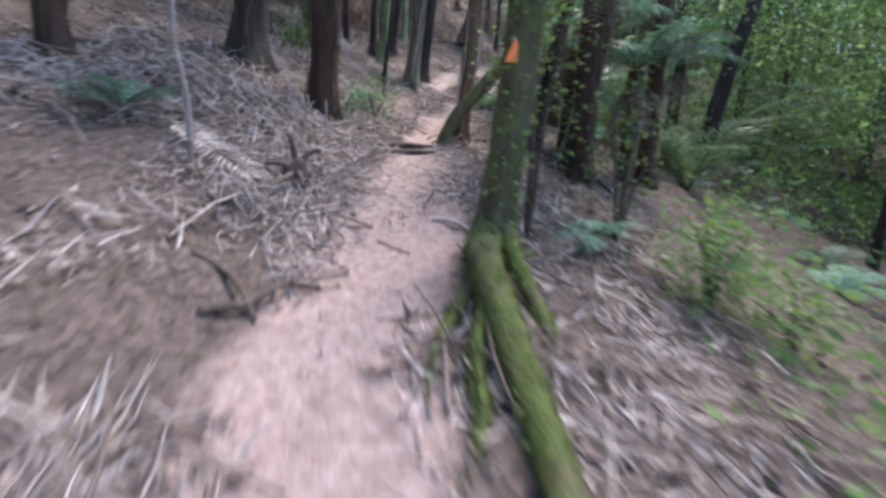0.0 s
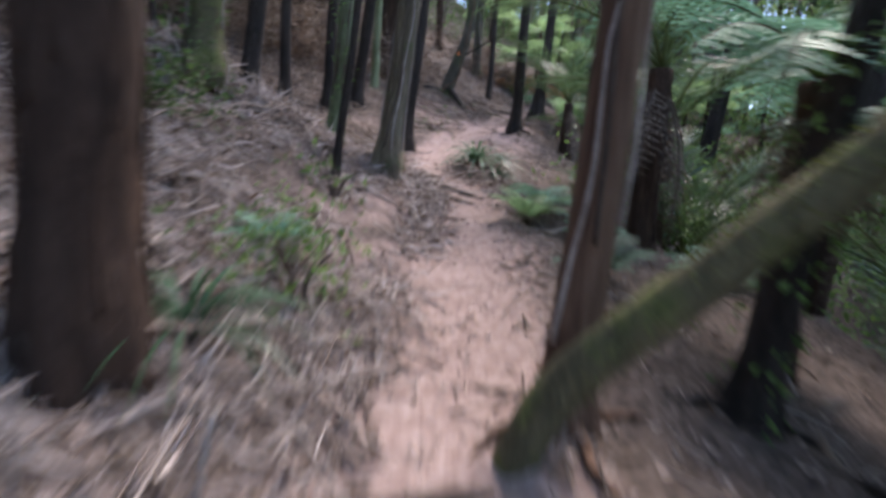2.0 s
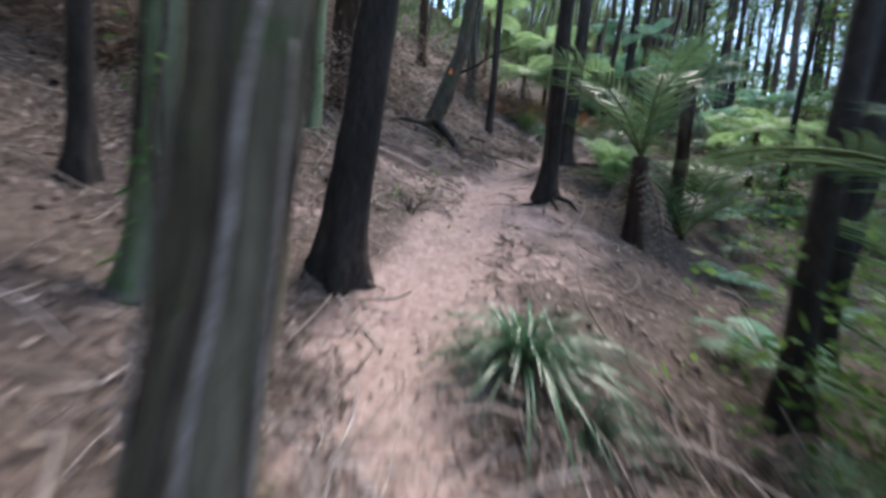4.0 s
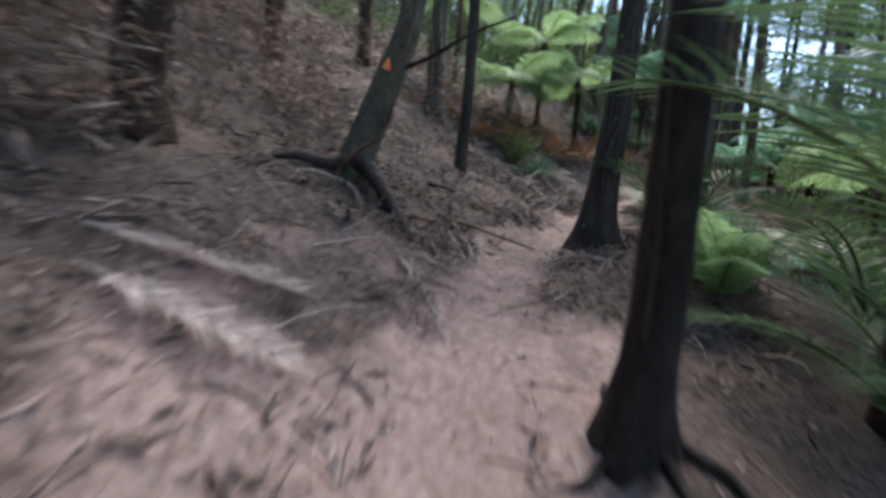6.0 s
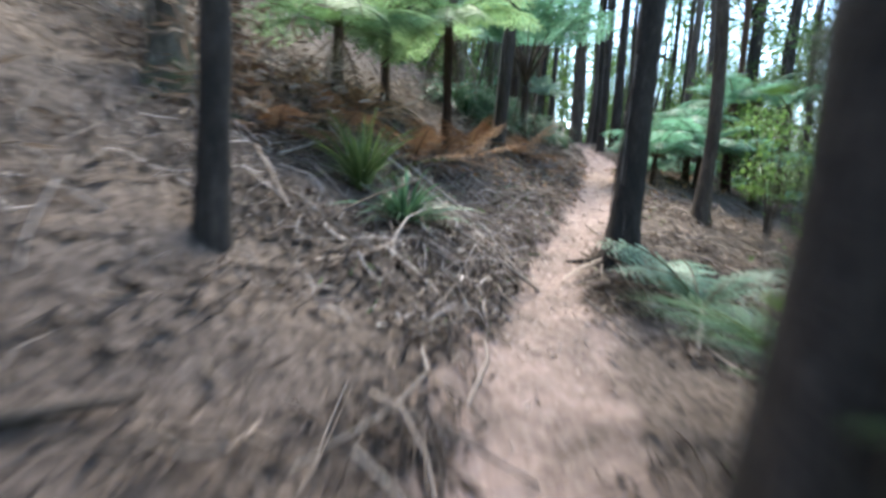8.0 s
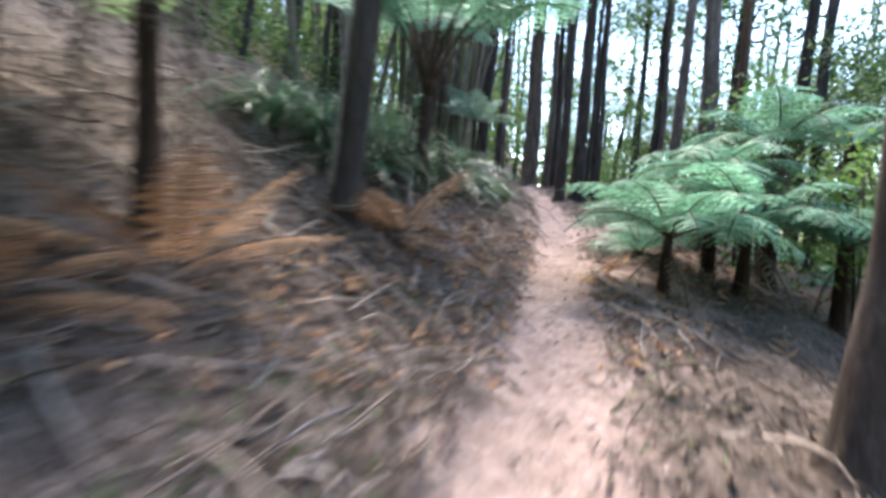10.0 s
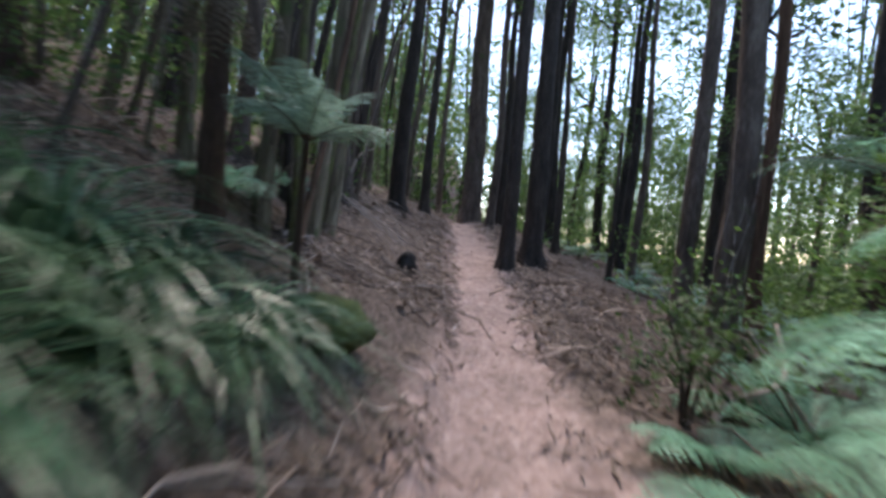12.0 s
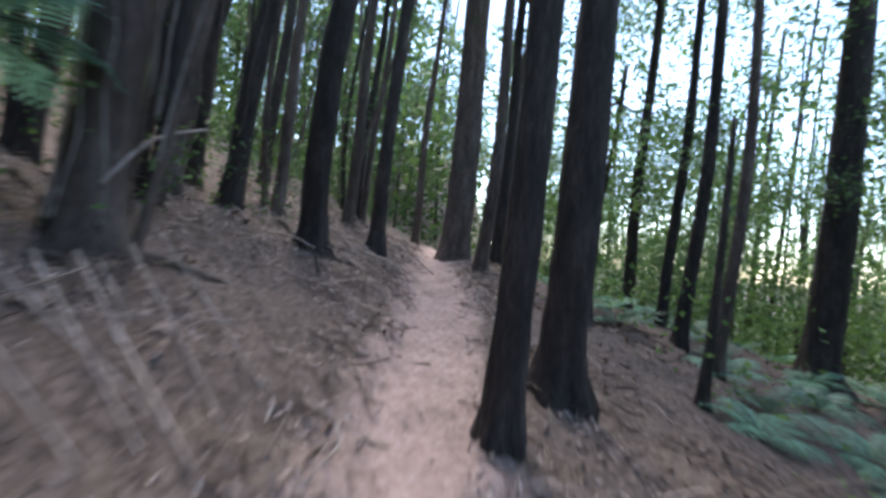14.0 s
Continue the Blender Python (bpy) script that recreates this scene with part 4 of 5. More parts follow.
for k, (x, y, r, l) in enumerate([(19.6, 43.2, 0.14, 0.02), (21.6, 43.0, 0.12, 0.03), (22.3, 46.0, 0.16, 0.01), (24.4, 42.2, 0.13, 0.04), (21.0, 39.0, 0.10, 0.02), (22.6, 40.6, 0.14, 0.05), (17.6, 32.2, 0.12, 0.03), (19.6, 33.6, 0.17, 0.02), (24.0, 47.5, 0.14, 0.0), (26.2, 44.5, 0.18, 0.02), (22.4, 34.6, 0.13, 0.03), (16.0, 46.4, 0.12, 0.04), (21.5, 49.0, 0.13, 0.03)]):
    tree(x, y, r, "dark trunk in the open stand along the ridge", BARK_DARK if k % 4 else BARK, (l, 0), seed=340 + k, flare=0.6, tall=10 + k % 4)


def thin_stand():
    """Crowded thin stems, bare and slanting, on the bank above the ridge path."""
    rng = np.random.default_rng(52)
    protos, spots = [], []
    while len(spots) < 120:
        s = rng.integers(int(len(LINE) * 0.70), len(LINE) - 8)
        off = -(2.0 + 8.5 * rng.random() ** 1.1)
        x, y = LINE[s, 0] + TANGENT[s, 1] * off, LINE[s, 1] - TANGENT[s, 0] * off
        o = beside(x, y)[0][0]
        if o > -1.9 or y < 35.4 or any((x - a) ** 2 + (y - b) ** 2 < 0.16 for a, b in spots):
            continue
        spots.append((x, y))
        k = len(spots) % 6
        if len(protos) < 6:
            protos.append(tree(x, y, (0.035, 0.05, 0.028, 0.065, 0.04, 0.085)[k], "thin bare stem in the crowded stand on the bank", (BARK_DARK, BARK, BARK_STRINGY)[k % 3], seed=620 + k, flare=0.4, tall=(7.5, 9, 6, 9.5, 7, 10)[k], crown=False, wobble=0.09, vines=k % 3, ivy=40 * (k % 2), name="thin_tree", group="thin stand"))
        else:
            copy_thing(protos[k], pose(x, y, hz(x, y) - 0.03, rng.uniform(-6, 6), rng.uniform(-4, 13), 0) @ pose(0, 0, 0, 0, 0, rng.uniform(0, 360)))


for k, (x, y, r, l) in enumerate([(10.95, 35.6, 0.05, 0.03), (11.34, 36.2, 0.075, 0.10), (11.15, 36.0, 0.04, 0.16), (11.5, 36.5, 0.05, 0.12), (10.7, 35.9, 0.09, 0.02), (11.9, 37.0, 0.06, 0.08)]):
    tree(x, y, r, "slim brown stem in a clump on the bank edge", (BARK_MOSSY, BARK_STRINGY, BARK_RED)[k % 3], (l, 0), seed=660 + k, flare=0.4, tall=8, crown=False, vines=3, name="thin_tree", group="thin stand")
thin_stand()


PAST = np.concatenate([LINE[:, :2], LINE[-1, :2] + np.outer(np.arange(1, 60) * 0.7, TANGENT[-1])])
PAST_WAY = np.concatenate([TANGENT, np.tile(TANGENT[-1], (59, 1))])


# ---- background forest ----
def background():
    rng = np.random.default_rng(5)
    kinds = [
        (0.09, BARK_DARK, 7.5, "slender dark forest tree standing among ferns"), (0.13, BARK_DARK, 8.5, "dark-barked forest tree with leafy crown"),
        (0.17, BARK, 9, "grey-brown forest tree with leafy crown"), (0.11, BARK, 7, "slim brown forest tree with low crown"),
        (0.06, BARK_DARK, 5.5, "thin dark pole tree with small crown"), (0.21, BARK_DARK, 10, "tall dark forest tree with wide crown")]
    protos = {}
    taken = [(o.location.x, o.location.y) for o in scene.objects if o.type == "EMPTY" and o.parent is None]
    placed = 0
    for _ in range(9000):
        s = rng.integers(0, len(PAST) - 20)
        off = rng.choice([-1, 1]) * (2.6 + 30 * rng.random() ** 1.25)
        x, y = PAST[s, 0] + PAST_WAY[s, 1] * off, PAST[s, 1] - PAST_WAY[s, 0] * off
        o = beside(x, y)[0][0]
        if -3.6 < o < 4.4 or y < -8 or (27.5 < y < 35 and -9 < o < 0) or (-1 < x < 10 and 28 < y < 43) or (y < 14 and 4 < o < 14 and rng.random() < 0.5):
            continue
        if min((x - a) ** 2 + (y - b) ** 2 for a, b in taken) < (1.5 if o < 0 else 2.0) ** 2:
            continue
        taken.append((x, y))
        k = int(rng.integers(0, 6))
        r, bark, tall, label = kinds[k]
        m = pose(x, y, hz(x, y) - 0.05, rng.uniform(-5, 5), rng.uniform(-3, 6), 0) @ pose(0, 0, 0, 0, 0, rng.uniform(0, 360))
        if k not in protos:
            protos[k] = tree(x, y, r, label, bark, tall=tall, seed=70 + k, flare=0.6)
        else:
            copy_thing(protos[k], m)
        placed += 1
        if placed > 270:
            break


background()


# ---- far woods and undergrowth ----
def leaf_cloud(name, centres, radius, per, leaf, material, label, seed, squash=0.7, floor=0.05, narrow=(0.35, 0.65)):
    rng = np.random.default_rng(seed)
    c = np.asarray(centres)
    p = np.repeat(c, per, 0) + rng.normal(size=(len(c) * per, 3)) * np.array([radius, radius, radius * squash])
    if floor is not None:
        p[:, 2] = np.maximum(p[:, 2], height(p[:, 0], p[:, 1]) + floor)
    al = units(rng, len(p), 0.3)
    ac = np.cross(al, units(rng, len(p)))
    ac /= np.linalg.norm(ac, axis=1)[:, None] + 1e-6
    v, f = diamonds(p, al, ac, rng.uniform(0.6, 1.5, len(p)) * leaf, rng.uniform(*narrow, len(p)) * leaf)
    return tagged(new(name, mesh_of(name, v, f, material)), label, "undergrowth", kind="stuff")


def clumps(seed, count, near_right, far_right, near_left, far_left, share_right, low, high, gap=0.0, first=0.0):
    """Centres of leaf clumps beside the trail, with a few open patches."""
    rng = np.random.default_rng(seed)
    out = []
    while len(out) < count:
        s = rng.integers(int(first * len(PAST)), len(PAST))
        right = rng.random() < share_right
        off = near_right + (far_right - near_right) * rng.random() if right else -(near_left + (far_left - near_left) * rng.random())
        x, y = PAST[s, 0] + PAST_WAY[s, 1] * off, PAST[s, 1] - PAST_WAY[s, 0] * off
        o = beside(x, y)[0][0]
        if -near_left < o < near_right:
            continue
        if value_noise(np.array([x * 0.22]), np.array([y * 0.22]), seed)[0] < gap:
            continue
        h = low + (high - low) * rng.random()
        if h > 1.5 + 0.75 * abs(o):
            continue
        out.append((x, y, hz(x, y) + h))
    return out


def far_ring(seed, count, low, high, near=36, deep=60):
    rng = np.random.default_rng(seed)
    out = []
    while len(out) < count:
        a, d = rng.uniform(0, 6.283), near + deep * rng.random()
        x, y = 9 + math.cos(a) * d, 22 + math.sin(a) * d
        h = low + (high - low) * rng.random()
        if -0.2 < a < 1.35 and value_noise(np.array([a * 9]), np.array([h * 0.3]), seed)[0] < 0.28:
            continue
        out.append((x, y, hz(x, y) + h))
    return out


leaf_cloud("undergrowth", clumps(3, 900, 2.6, 16, 5, 20, 0.8, 0.05, 1.0, 0.25), 0.42, 60, 0.11, LEAF_LIGHT, "green leafy undergrowth on the slopes", 3)
understorey = [c for c in clumps(4, 1000, 6.0, 28, 6.5, 28, 0.6, 1.0, 8.5, 0.26) if not (c[0] < 12 and 27 < c[1] < 42)]
leaf_cloud("understorey_leaves", understorey, 0.55, 120, 0.15, LEAF, "leafy understorey between the trunks", 5, floor=None)
# Here the lighter leaf colour stands in for sun on the foliage.
leaf_cloud("sunlit_leaves", [c for c in clumps(6, 620, 8, 34, 10, 30, 0.75, 1.2, 9.0, 0.38) if not (c[0] < 12 and 28 < c[1] < 41)], 0.55, 120, 0.14, LEAF_LIGHT, "leaves beyond the trunks, coloured light green as if sunlit", 7, floor=None)
leaf_cloud("far_woods", far_ring(8, 1500, 0.0, 17.0), 1.5, 90, 0.5, LEAF, "distant green forest with gaps of sky", 9, floor=None)
low = [(9 + math.cos(a) * d, 22 + math.sin(a) * d, h) for a, d, h in np.random.default_rng(87).uniform((-0.5, 40, 0.0), (1.6, 80, 5.5), (480, 3))]
leaf_cloud("far_low_woods", [(x, y, hz(x, y) + h) for x, y, h in low], 1.4, 80, 0.45, LEAF, "distant dark green undergrowth below the trunks", 88, floor=None)
leaf_cloud("far_light_woods", far_ring(10, 800, 0.0, 14.0), 1.5, 80, 0.45, LEAF_LIGHT, "distant light green forest foliage", 11, floor=None)
ridge = [c for c in clumps(17, 520, 5.5, 26, 5, 24, 0.78, 0.8, 9.5, 0.42, 0.62) if not (c[0] < 12.5 and c[1] < 41)]
leaf_cloud("ridge_leaves", ridge, 0.29, 260, 0.09, LEAF, "leaves hanging between trunks on the ridge", 18, floor=None)
bank = [c for c in clumps(13, 1500, 60, 61, 2.6, 9, 0.0, 0.05, 1.3, 0.2, 0.55) if c[1] > 30.5 and not (c[0] < 10.8 and c[1] < 35.2)][:460]
leaf_cloud("bank_shrubs", bank, 0.34, 70, 0.085, LEAF, "dark low shrubs covering the upper bank", 14)
high = [c for c in clumps(19, 1500, 60, 61, 4.5, 14, 0.0, 0.3, 4.0, 0.2, 0.66) if c[1] > 35]
leaf_cloud("thicket_leaves", high[::2], 0.4, 60, 0.09, LEAF_LIGHT, "dark thicket leaves behind the crowded stand", 20)
upper = [c for c in clumps(23, 900, 60, 61, 4.2, 15, 0.0, 0.0, 0.9, 0.1, 0.58) if c[1] > 33]
leaf_cloud("hill_undergrowth", upper[::2], 0.4, 60, 0.11, LEAF, "dark low undergrowth on the upper hillside", 24)
thatch = [c for c in clumps(21, 1500, 60, 61, 2.9, 9, 0.0, 0.0, 1.1, 0.35, 0.3) if 17.5 < c[1] < 29]
leaf_cloud("dead_thatch", thatch, 0.36, 90, 0.2, SKIRT, "brown thatch of dead fern fronds on the hillside", 22, narrow=(0.08, 0.2))
glade_top = [(x, y, hz(x, y) + h) for x, y, h in np.random.default_rng(61).uniform((1.0, 37.0, 1.0), (12.0, 49.0, 8.0), (130, 3))]
leaf_cloud("glade_leaves", glade_top, 0.5, 170, 0.09, LEAF_SUN_TINT, "leaves beyond the glade, sunlight put into their light green", 62, floor=None)
# Added leaf clumps, above what the camera sees, to shade trail and bank.
trail_shade = [(x, y, hz(x, y) + h) for x, y, h in np.random.default_rng(63).uniform((1.5, 25.0, 9.0), (8.5, 30.5, 12.0), (75, 3))]
leaf_cloud("high_canopy", trail_shade, 0.6, 110, 0.16, LEAF, "added leaf clumps above view that shade the trail and bank", 64, floor=None)
# Unseen leaf clumps, added only to cast shade on the lower slope.
shade = [(x, y, hz(x, y) + h) for x, y, h in np.random.default_rng(65).uniform((20.5, 40.0, 8.5), (28.0, 48.0, 12.0), (85, 3))]
leaf_cloud("slope_roof", shade, 0.6, 120, 0.16, LEAF, "added leaf clumps above view that shade the lower slope", 66, floor=None)
ahead = [(x, y, hz(x, y) + h) for x, y, h in np.random.default_rng(71).uniform((17, 47, 2.5), (42, 66, 15), (300, 3)) if value_noise(np.array([x * 0.3 + h * 0.2]), np.array([y * 0.1 + h * 0.3]), 72)[0] > 0.46]
leaf_cloud("crest_canopy", ahead, 0.48, 290, 0.15, LEAF, "leafy boughs of the forest beyond the crest", 73, floor=None)
below = [(x, y, hz(x, y) + h) for x, y, h in np.random.default_rng(74).uniform((24, 22, 1.0), (46, 48, 13), (360, 3)) if value_noise(np.array([x * 0.15 + h * 0.25]), np.array([y * 0.25 + h * 0.2]), 75)[0] > 0.46]
leaf_cloud("valley_canopy", below, 0.48, 220, 0.15, LEAF, "leafy boughs of the forest on the lower slope", 76, floor=None)
leaf_cloud("slope_canopy", clumps(27, 420, 4.6, 14, 60, 61, 1.0, 2.2, 8.5, 0.34, 0.6)[::2], 0.29, 260, 0.09, LEAF, "dark leafy boughs over the lower slope", 28, floor=None)


def far_trunks():
    rng = np.random.default_rng(12)
    n = 800
    a, d = rng.uniform(0, 6.283, n), 26 + 46 * rng.random(n)
    x, y = 9 + np.cos(a) * d, 22 + np.sin(a) * d
    keep = np.abs(beside(x, y)[0]) > 14
    keep |= d > 44
    x, y = x[keep], y[keep]
    n = len(x)
    way = np.stack([rng.normal(size=n) * 0.05, rng.normal(size=n) * 0.05, np.ones(n)], 1)
    way /= np.linalg.norm(way, axis=1)[:, None]
    st = np.stack([x, y, height(x, y) - 0.3], 1)
    v, f = many_tubes(st, way, rng.uniform(15, 22, n), rng.uniform(0.06, 0.2, n), rng.normal(size=(n, 3)) * 0.2, 5, 6)
    tagged(new("far_trunks", mesh_of("far_trunks", v, f, BARK_DARK, True)), "dark trunks of the distant forest", "forest", kind="stuff")


far_trunks()
thicket = clumps(81, 330, 8, 24, 60, 61, 1.0, 0.0, 4.2, 0.2, 0.5)
leaf_cloud("slope_thicket", thicket, 0.33, 200, 0.09, LEAF_LIGHT, "light green thicket on the lower slope", 82)
haze = [(x, y, hz(x, y) + h) for x, y, h in np.random.default_rng(83).uniform((26, 30, 0.0), (52, 62, 9.0), (260, 3))]
leaf_cloud("valley_thicket", haze, 0.7, 200, 0.2, LEAF_LIGHT, "bright green thicket beyond the slope", 84)
start = [(x, y, hz(x, y) + h) for x, y, h in np.random.default_rng(85).uniform((7, 6, 0.8), (20, 20, 7.5), (150, 3))]
leaf_cloud("start_leaves", start, 0.55, 150, 0.12, LEAF_SUN_TINT, "leaves beyond the slope, sunlight put into their light green", 86, floor=None)
for k, (x, y, h) in enumerate([(4.6, 30.4, 2.2), (2.4, 31.0, 2.6), (3.51, 29.07, 1.06), (5.48, 29.85, 1.96), (10.6, 25.6, 1.7), (8.9, 24.6, 1.6)]):
    tree_fern(x, y, 0.07, h, "slim tree fern with light green fronds at the glade", 12, 1.6, "glade", seed=430 + k, dead=4, pitch=(10, 50))
for k, (x, y) in enumerate([(2.6, 27.9), (3.4, 28.4), (4.3, 28.3), (1.9, 28.6), (4.9, 28.9), (5.6, 29.4), (2.9, 29.2), (7.5, 30.7), (3.9, 29.3)]):
    fern(x, y, "collapsed rust-brown dead fern on the bank", 8, 0.95, "dead", (5, 55), 560 + 5 * k, group="dead ferns", name="dead_fern")



# ---- ferns, palms and grass ----
for k, (x, y, n, size, kind, lo, hi, label) in enumerate([
    (11.3, 31.2, 9, 0.9, "green", 30, 65, "green fern on the trail edge"),
    (12.4, 32.0, 8, 0.7, "green", 30, 65, "small green fern on the trail edge"),
    (13.9, 32.2, 10, 1.1, "green", 40, 70, "green fern beside dead brushwood"),
    (3.85, 21.35, 11, 1.15, "glade", 55, 86, "tall bright green fern below the trail"),
    (4.45, 22.2, 9, 0.85, "green", 30, 65, "green fern on the lower slope"),
    (4.7, 23.2, 8, 0.9, "glade", 35, 70, "light green fern on the lower slope"),
    (5.6, 25.0, 9, 1.0, "dark", 30, 65, "dark green fern under the trees"),
    (10.5, 36.4, 9, 1.0, "green", 25, 60, "grey-green fern on the bank"),
    (-3.0, 4.9, 7, 0.7, "dark", 30, 60, "small blue-green fern on the bank"),
    (-1.45, 9.1, 7, 0.45, "green", 30, 65, "small green fern at the trail edge"),
    (0.95, 11.6, 8, 0.6, "green", 30, 65, "small green fern on the lower side"),
    (1.4, 5.0, 7, 0.55, "green", 30, 60, "small green fern below the marker tree"),
    (0.62, 11.09, 8, 0.6, "glade", 40, 75, "yellow-green fern at the lower trail edge"),
    (1.21, 10.74, 8, 0.5, "green", 35, 70, "green fern on the falling slope"),
    (1.01, 9.72, 8, 0.5, "dark", 35, 70, "dark fern on the falling slope"),
]):
    fern(x, y, label, n, size, kind, (lo, hi), 3 * k)
for k, (x, y, size) in enumerate([(4.2, 22.6, 1.5), (4.4, 19.6, 2.0), (5.8, 21.6, 2.2), (3.6, 13.4, 2.3), (4.6, 10.2, 2.2), (4.9, 15.2, 2.3)]):
    fern(x, y, "young palm with long arching leaves on the slope", 8, size, "palm", (50, 82), 100 + 3 * k, name="young_palm", group="young palms")


tree_fern(2.95, 18.35, 0.12, 1.25, "young palm on a short dark trunk below the trail", 7, 2.0, "palm", seed=520, dead=4, pitch=(58, 86), name="palm")
tree_fern(2.15, 11.75, 0.15, 2.05, "palm with long arching leaves over a dark dead skirt", 10, 2.3, "palm", seed=523, dead=5, pitch=(38, 84), name="palm", vines=12)
tree_fern(3.0, 13.3, 0.13, 1.7, "dark young palm on the falling slope", 8, 2.2, "palm", seed=524, dead=5, pitch=(30, 80), name="palm", vines=6)
tree_fern(12.0, 39.0, 0.05, 0.95, "small tree fern with grey-green fronds on the bank", 11, 1.3, seed=521, dead=2, pitch=(18, 55))
tree_fern(9.95, 29.75, 0.05, 0.55, "small pale green tree fern overhanging the trail", 13, 1.25, seed=501, dead=3, pitch=(28, 68), vines=3)
tree_fern(11.0, 29.6, 0.06, 0.75, "pale green tree fern beside the trail", 12, 1.25, seed=502, dead=3, pitch=(28, 68), vines=3)
tree_fern(11.6, 30.4, 0.07, 1.35, "tree fern with brown dead fronds below green ones", 11, 1.3, seed=503, dead=6, pitch=(15, 60), vines=4)
tree_fern(12.2, 29.2, 0.06, 0.9, "pale green tree fern on the lower slope", 12, 1.3, seed=504, dead=3, pitch=(25, 65), vines=3)


def fern_carpet():
    """Ferns that cover the lower slope, all alike but turned and set apart."""
    rng = np.random.default_rng(44)
    protos = [fern(5.2, 17.4, "green fern in the carpet below the trail", 7, 0.85, "slope", (25, 60), 70, group="slope ferns"),
              fern(6.2, 19.0, "dark green fern in the carpet below the trail", 7, 0.8, "slope_dark", (25, 60), 75, group="slope ferns")]
    made = 0
    spots = []
    while made < 185:
        s = rng.integers(15, len(PAST) - 30) if made % 5 < 2 else rng.integers(int(len(LINE) * (0.62 if made < 140 else 0.78)), len(LINE))
        off = 2.6 + 9 * rng.random() if rng.random() < 0.85 else -(4.5 + 6 * rng.random())
        x, y = PAST[s, 0] + PAST_WAY[s, 1] * off, PAST[s, 1] - PAST_WAY[s, 0] * off
        o = beside(x, y)[0][0]
        if -4 < o < 2.4 or (y > 29 and o < 3.4) or (y < 9 and o < 5) or any((x - a) ** 2 + (y - b) ** 2 < 0.6 for a, b in spots):
            continue
        spots.append((x, y))
        copy_thing(protos[made % 2], pose(x, y, hz(x, y), 0, 0, rng.uniform(0, 360)))
        made += 1


fern_carpet()
tree_fern(10.62, 34.53, 0.028, 1.13, "grey-green fern leaning out of the bank", 12, 0.85, "grey", seed=531, dead=2, pitch=(22, 66))

tuft(0.36, 14.0, "dark green grass tuft at the trail edge", 0.85, 1, 200, 0.02)
tuft(0.62, 13.6, "paler green grass tuft at the trail edge", 0.55, 5, 120, 0.016)
tuft(3.55, 26.6, "glossy green flax clump in stick litter", 0.8, 2, 130, 0.026, stiff=0.7)
tuft(3.35, 27.3, "yellowish green sedge clump in stick litter", 1.1, 3, 150, 0.022, FLAX_LIGHT, stiff=0.75)
tuft(-1.55, 7.95, "green strap leaves hanging beside the fern trunk", 0.7, 4, 60, 0.02)
for k, (x, y, size) in enumerate([(8.75, 32.6, 1.1), (8.0, 32.5, 1.1), (9.3, 33.0, 1.0), (7.5, 32.0, 1.0), (9.9, 33.5, 0.9), (8.4, 33.4, 1.2), (7.3, 32.8, 1.2), (9.1, 33.8, 1.2), (7.9, 33.4, 1.2), (9.7, 34.3, 0.8), (6.6, 32.2, 1.1), (8.6, 34.4, 1.2), (10.2, 33.75, 0.6)]):
    tuft(x, y, "long-leaved dark green grass hanging down the bank", size * 1.3, 10 + k, 200, 0.022, stiff=0.42, low=0.5)

# ---- dead fern and palm fronds lying about ----
def lying_frond(kind, x, y, turn, size, seed, label, name="dead_frond", lift=0.05):
    ob = thing(name, x, y, hz(x, y) + lift, label, "dead frond", "fallen fronds")
    tx, ty = x + 0.5 * size * math.cos(math.radians(turn)), y + 0.5 * size * math.sin(math.radians(turn))
    pitch = math.degrees(math.atan2(hz(tx, ty) - hz(x, y), 0.5 * size))
    hang_frond(ob, kind, (0, 0, 0), turn, pitch, size, seed, roll=0)
    return ob


for k, (x, y, a, s) in enumerate([(7.6, 30.3, 30, 1.1), (7.9, 30.8, 140, 0.9), (8.2, 30.7, -60, 1.0), (7.4, 31.3, 100, 0.8), (9.3, 29.8, 10, 0.7), (7.2, 29.9, 200, 0.8), (6.9, 29.6, 60, 0.9), (8.6, 31.6, 20, 0.8), (7.75, 30.0, 75, 1.0), (8.1, 30.2, 10, 0.9), (7.4, 30.5, -40, 1.1), (9.5, 31.8, 60, 0.6), (9.9, 30.5, 190, 0.7), (10.3, 30.4, 100, 0.7), (7.2, 31.0, 10, 0.9)]):
    lying_frond("dead", x, y, a, s, k, "rust-orange dead fern frond lying on the litter")
for k, (x, y, a, s) in enumerate([(-1.15, 19.85, 4, 1.25), (-1.0, 19.5, -8, 1.2), (-2.6, 4.9, -20, 1.1)]):
    lying_frond("straw", x, y, a, s, k, "straw-coloured dead palm frond lying on the bank")

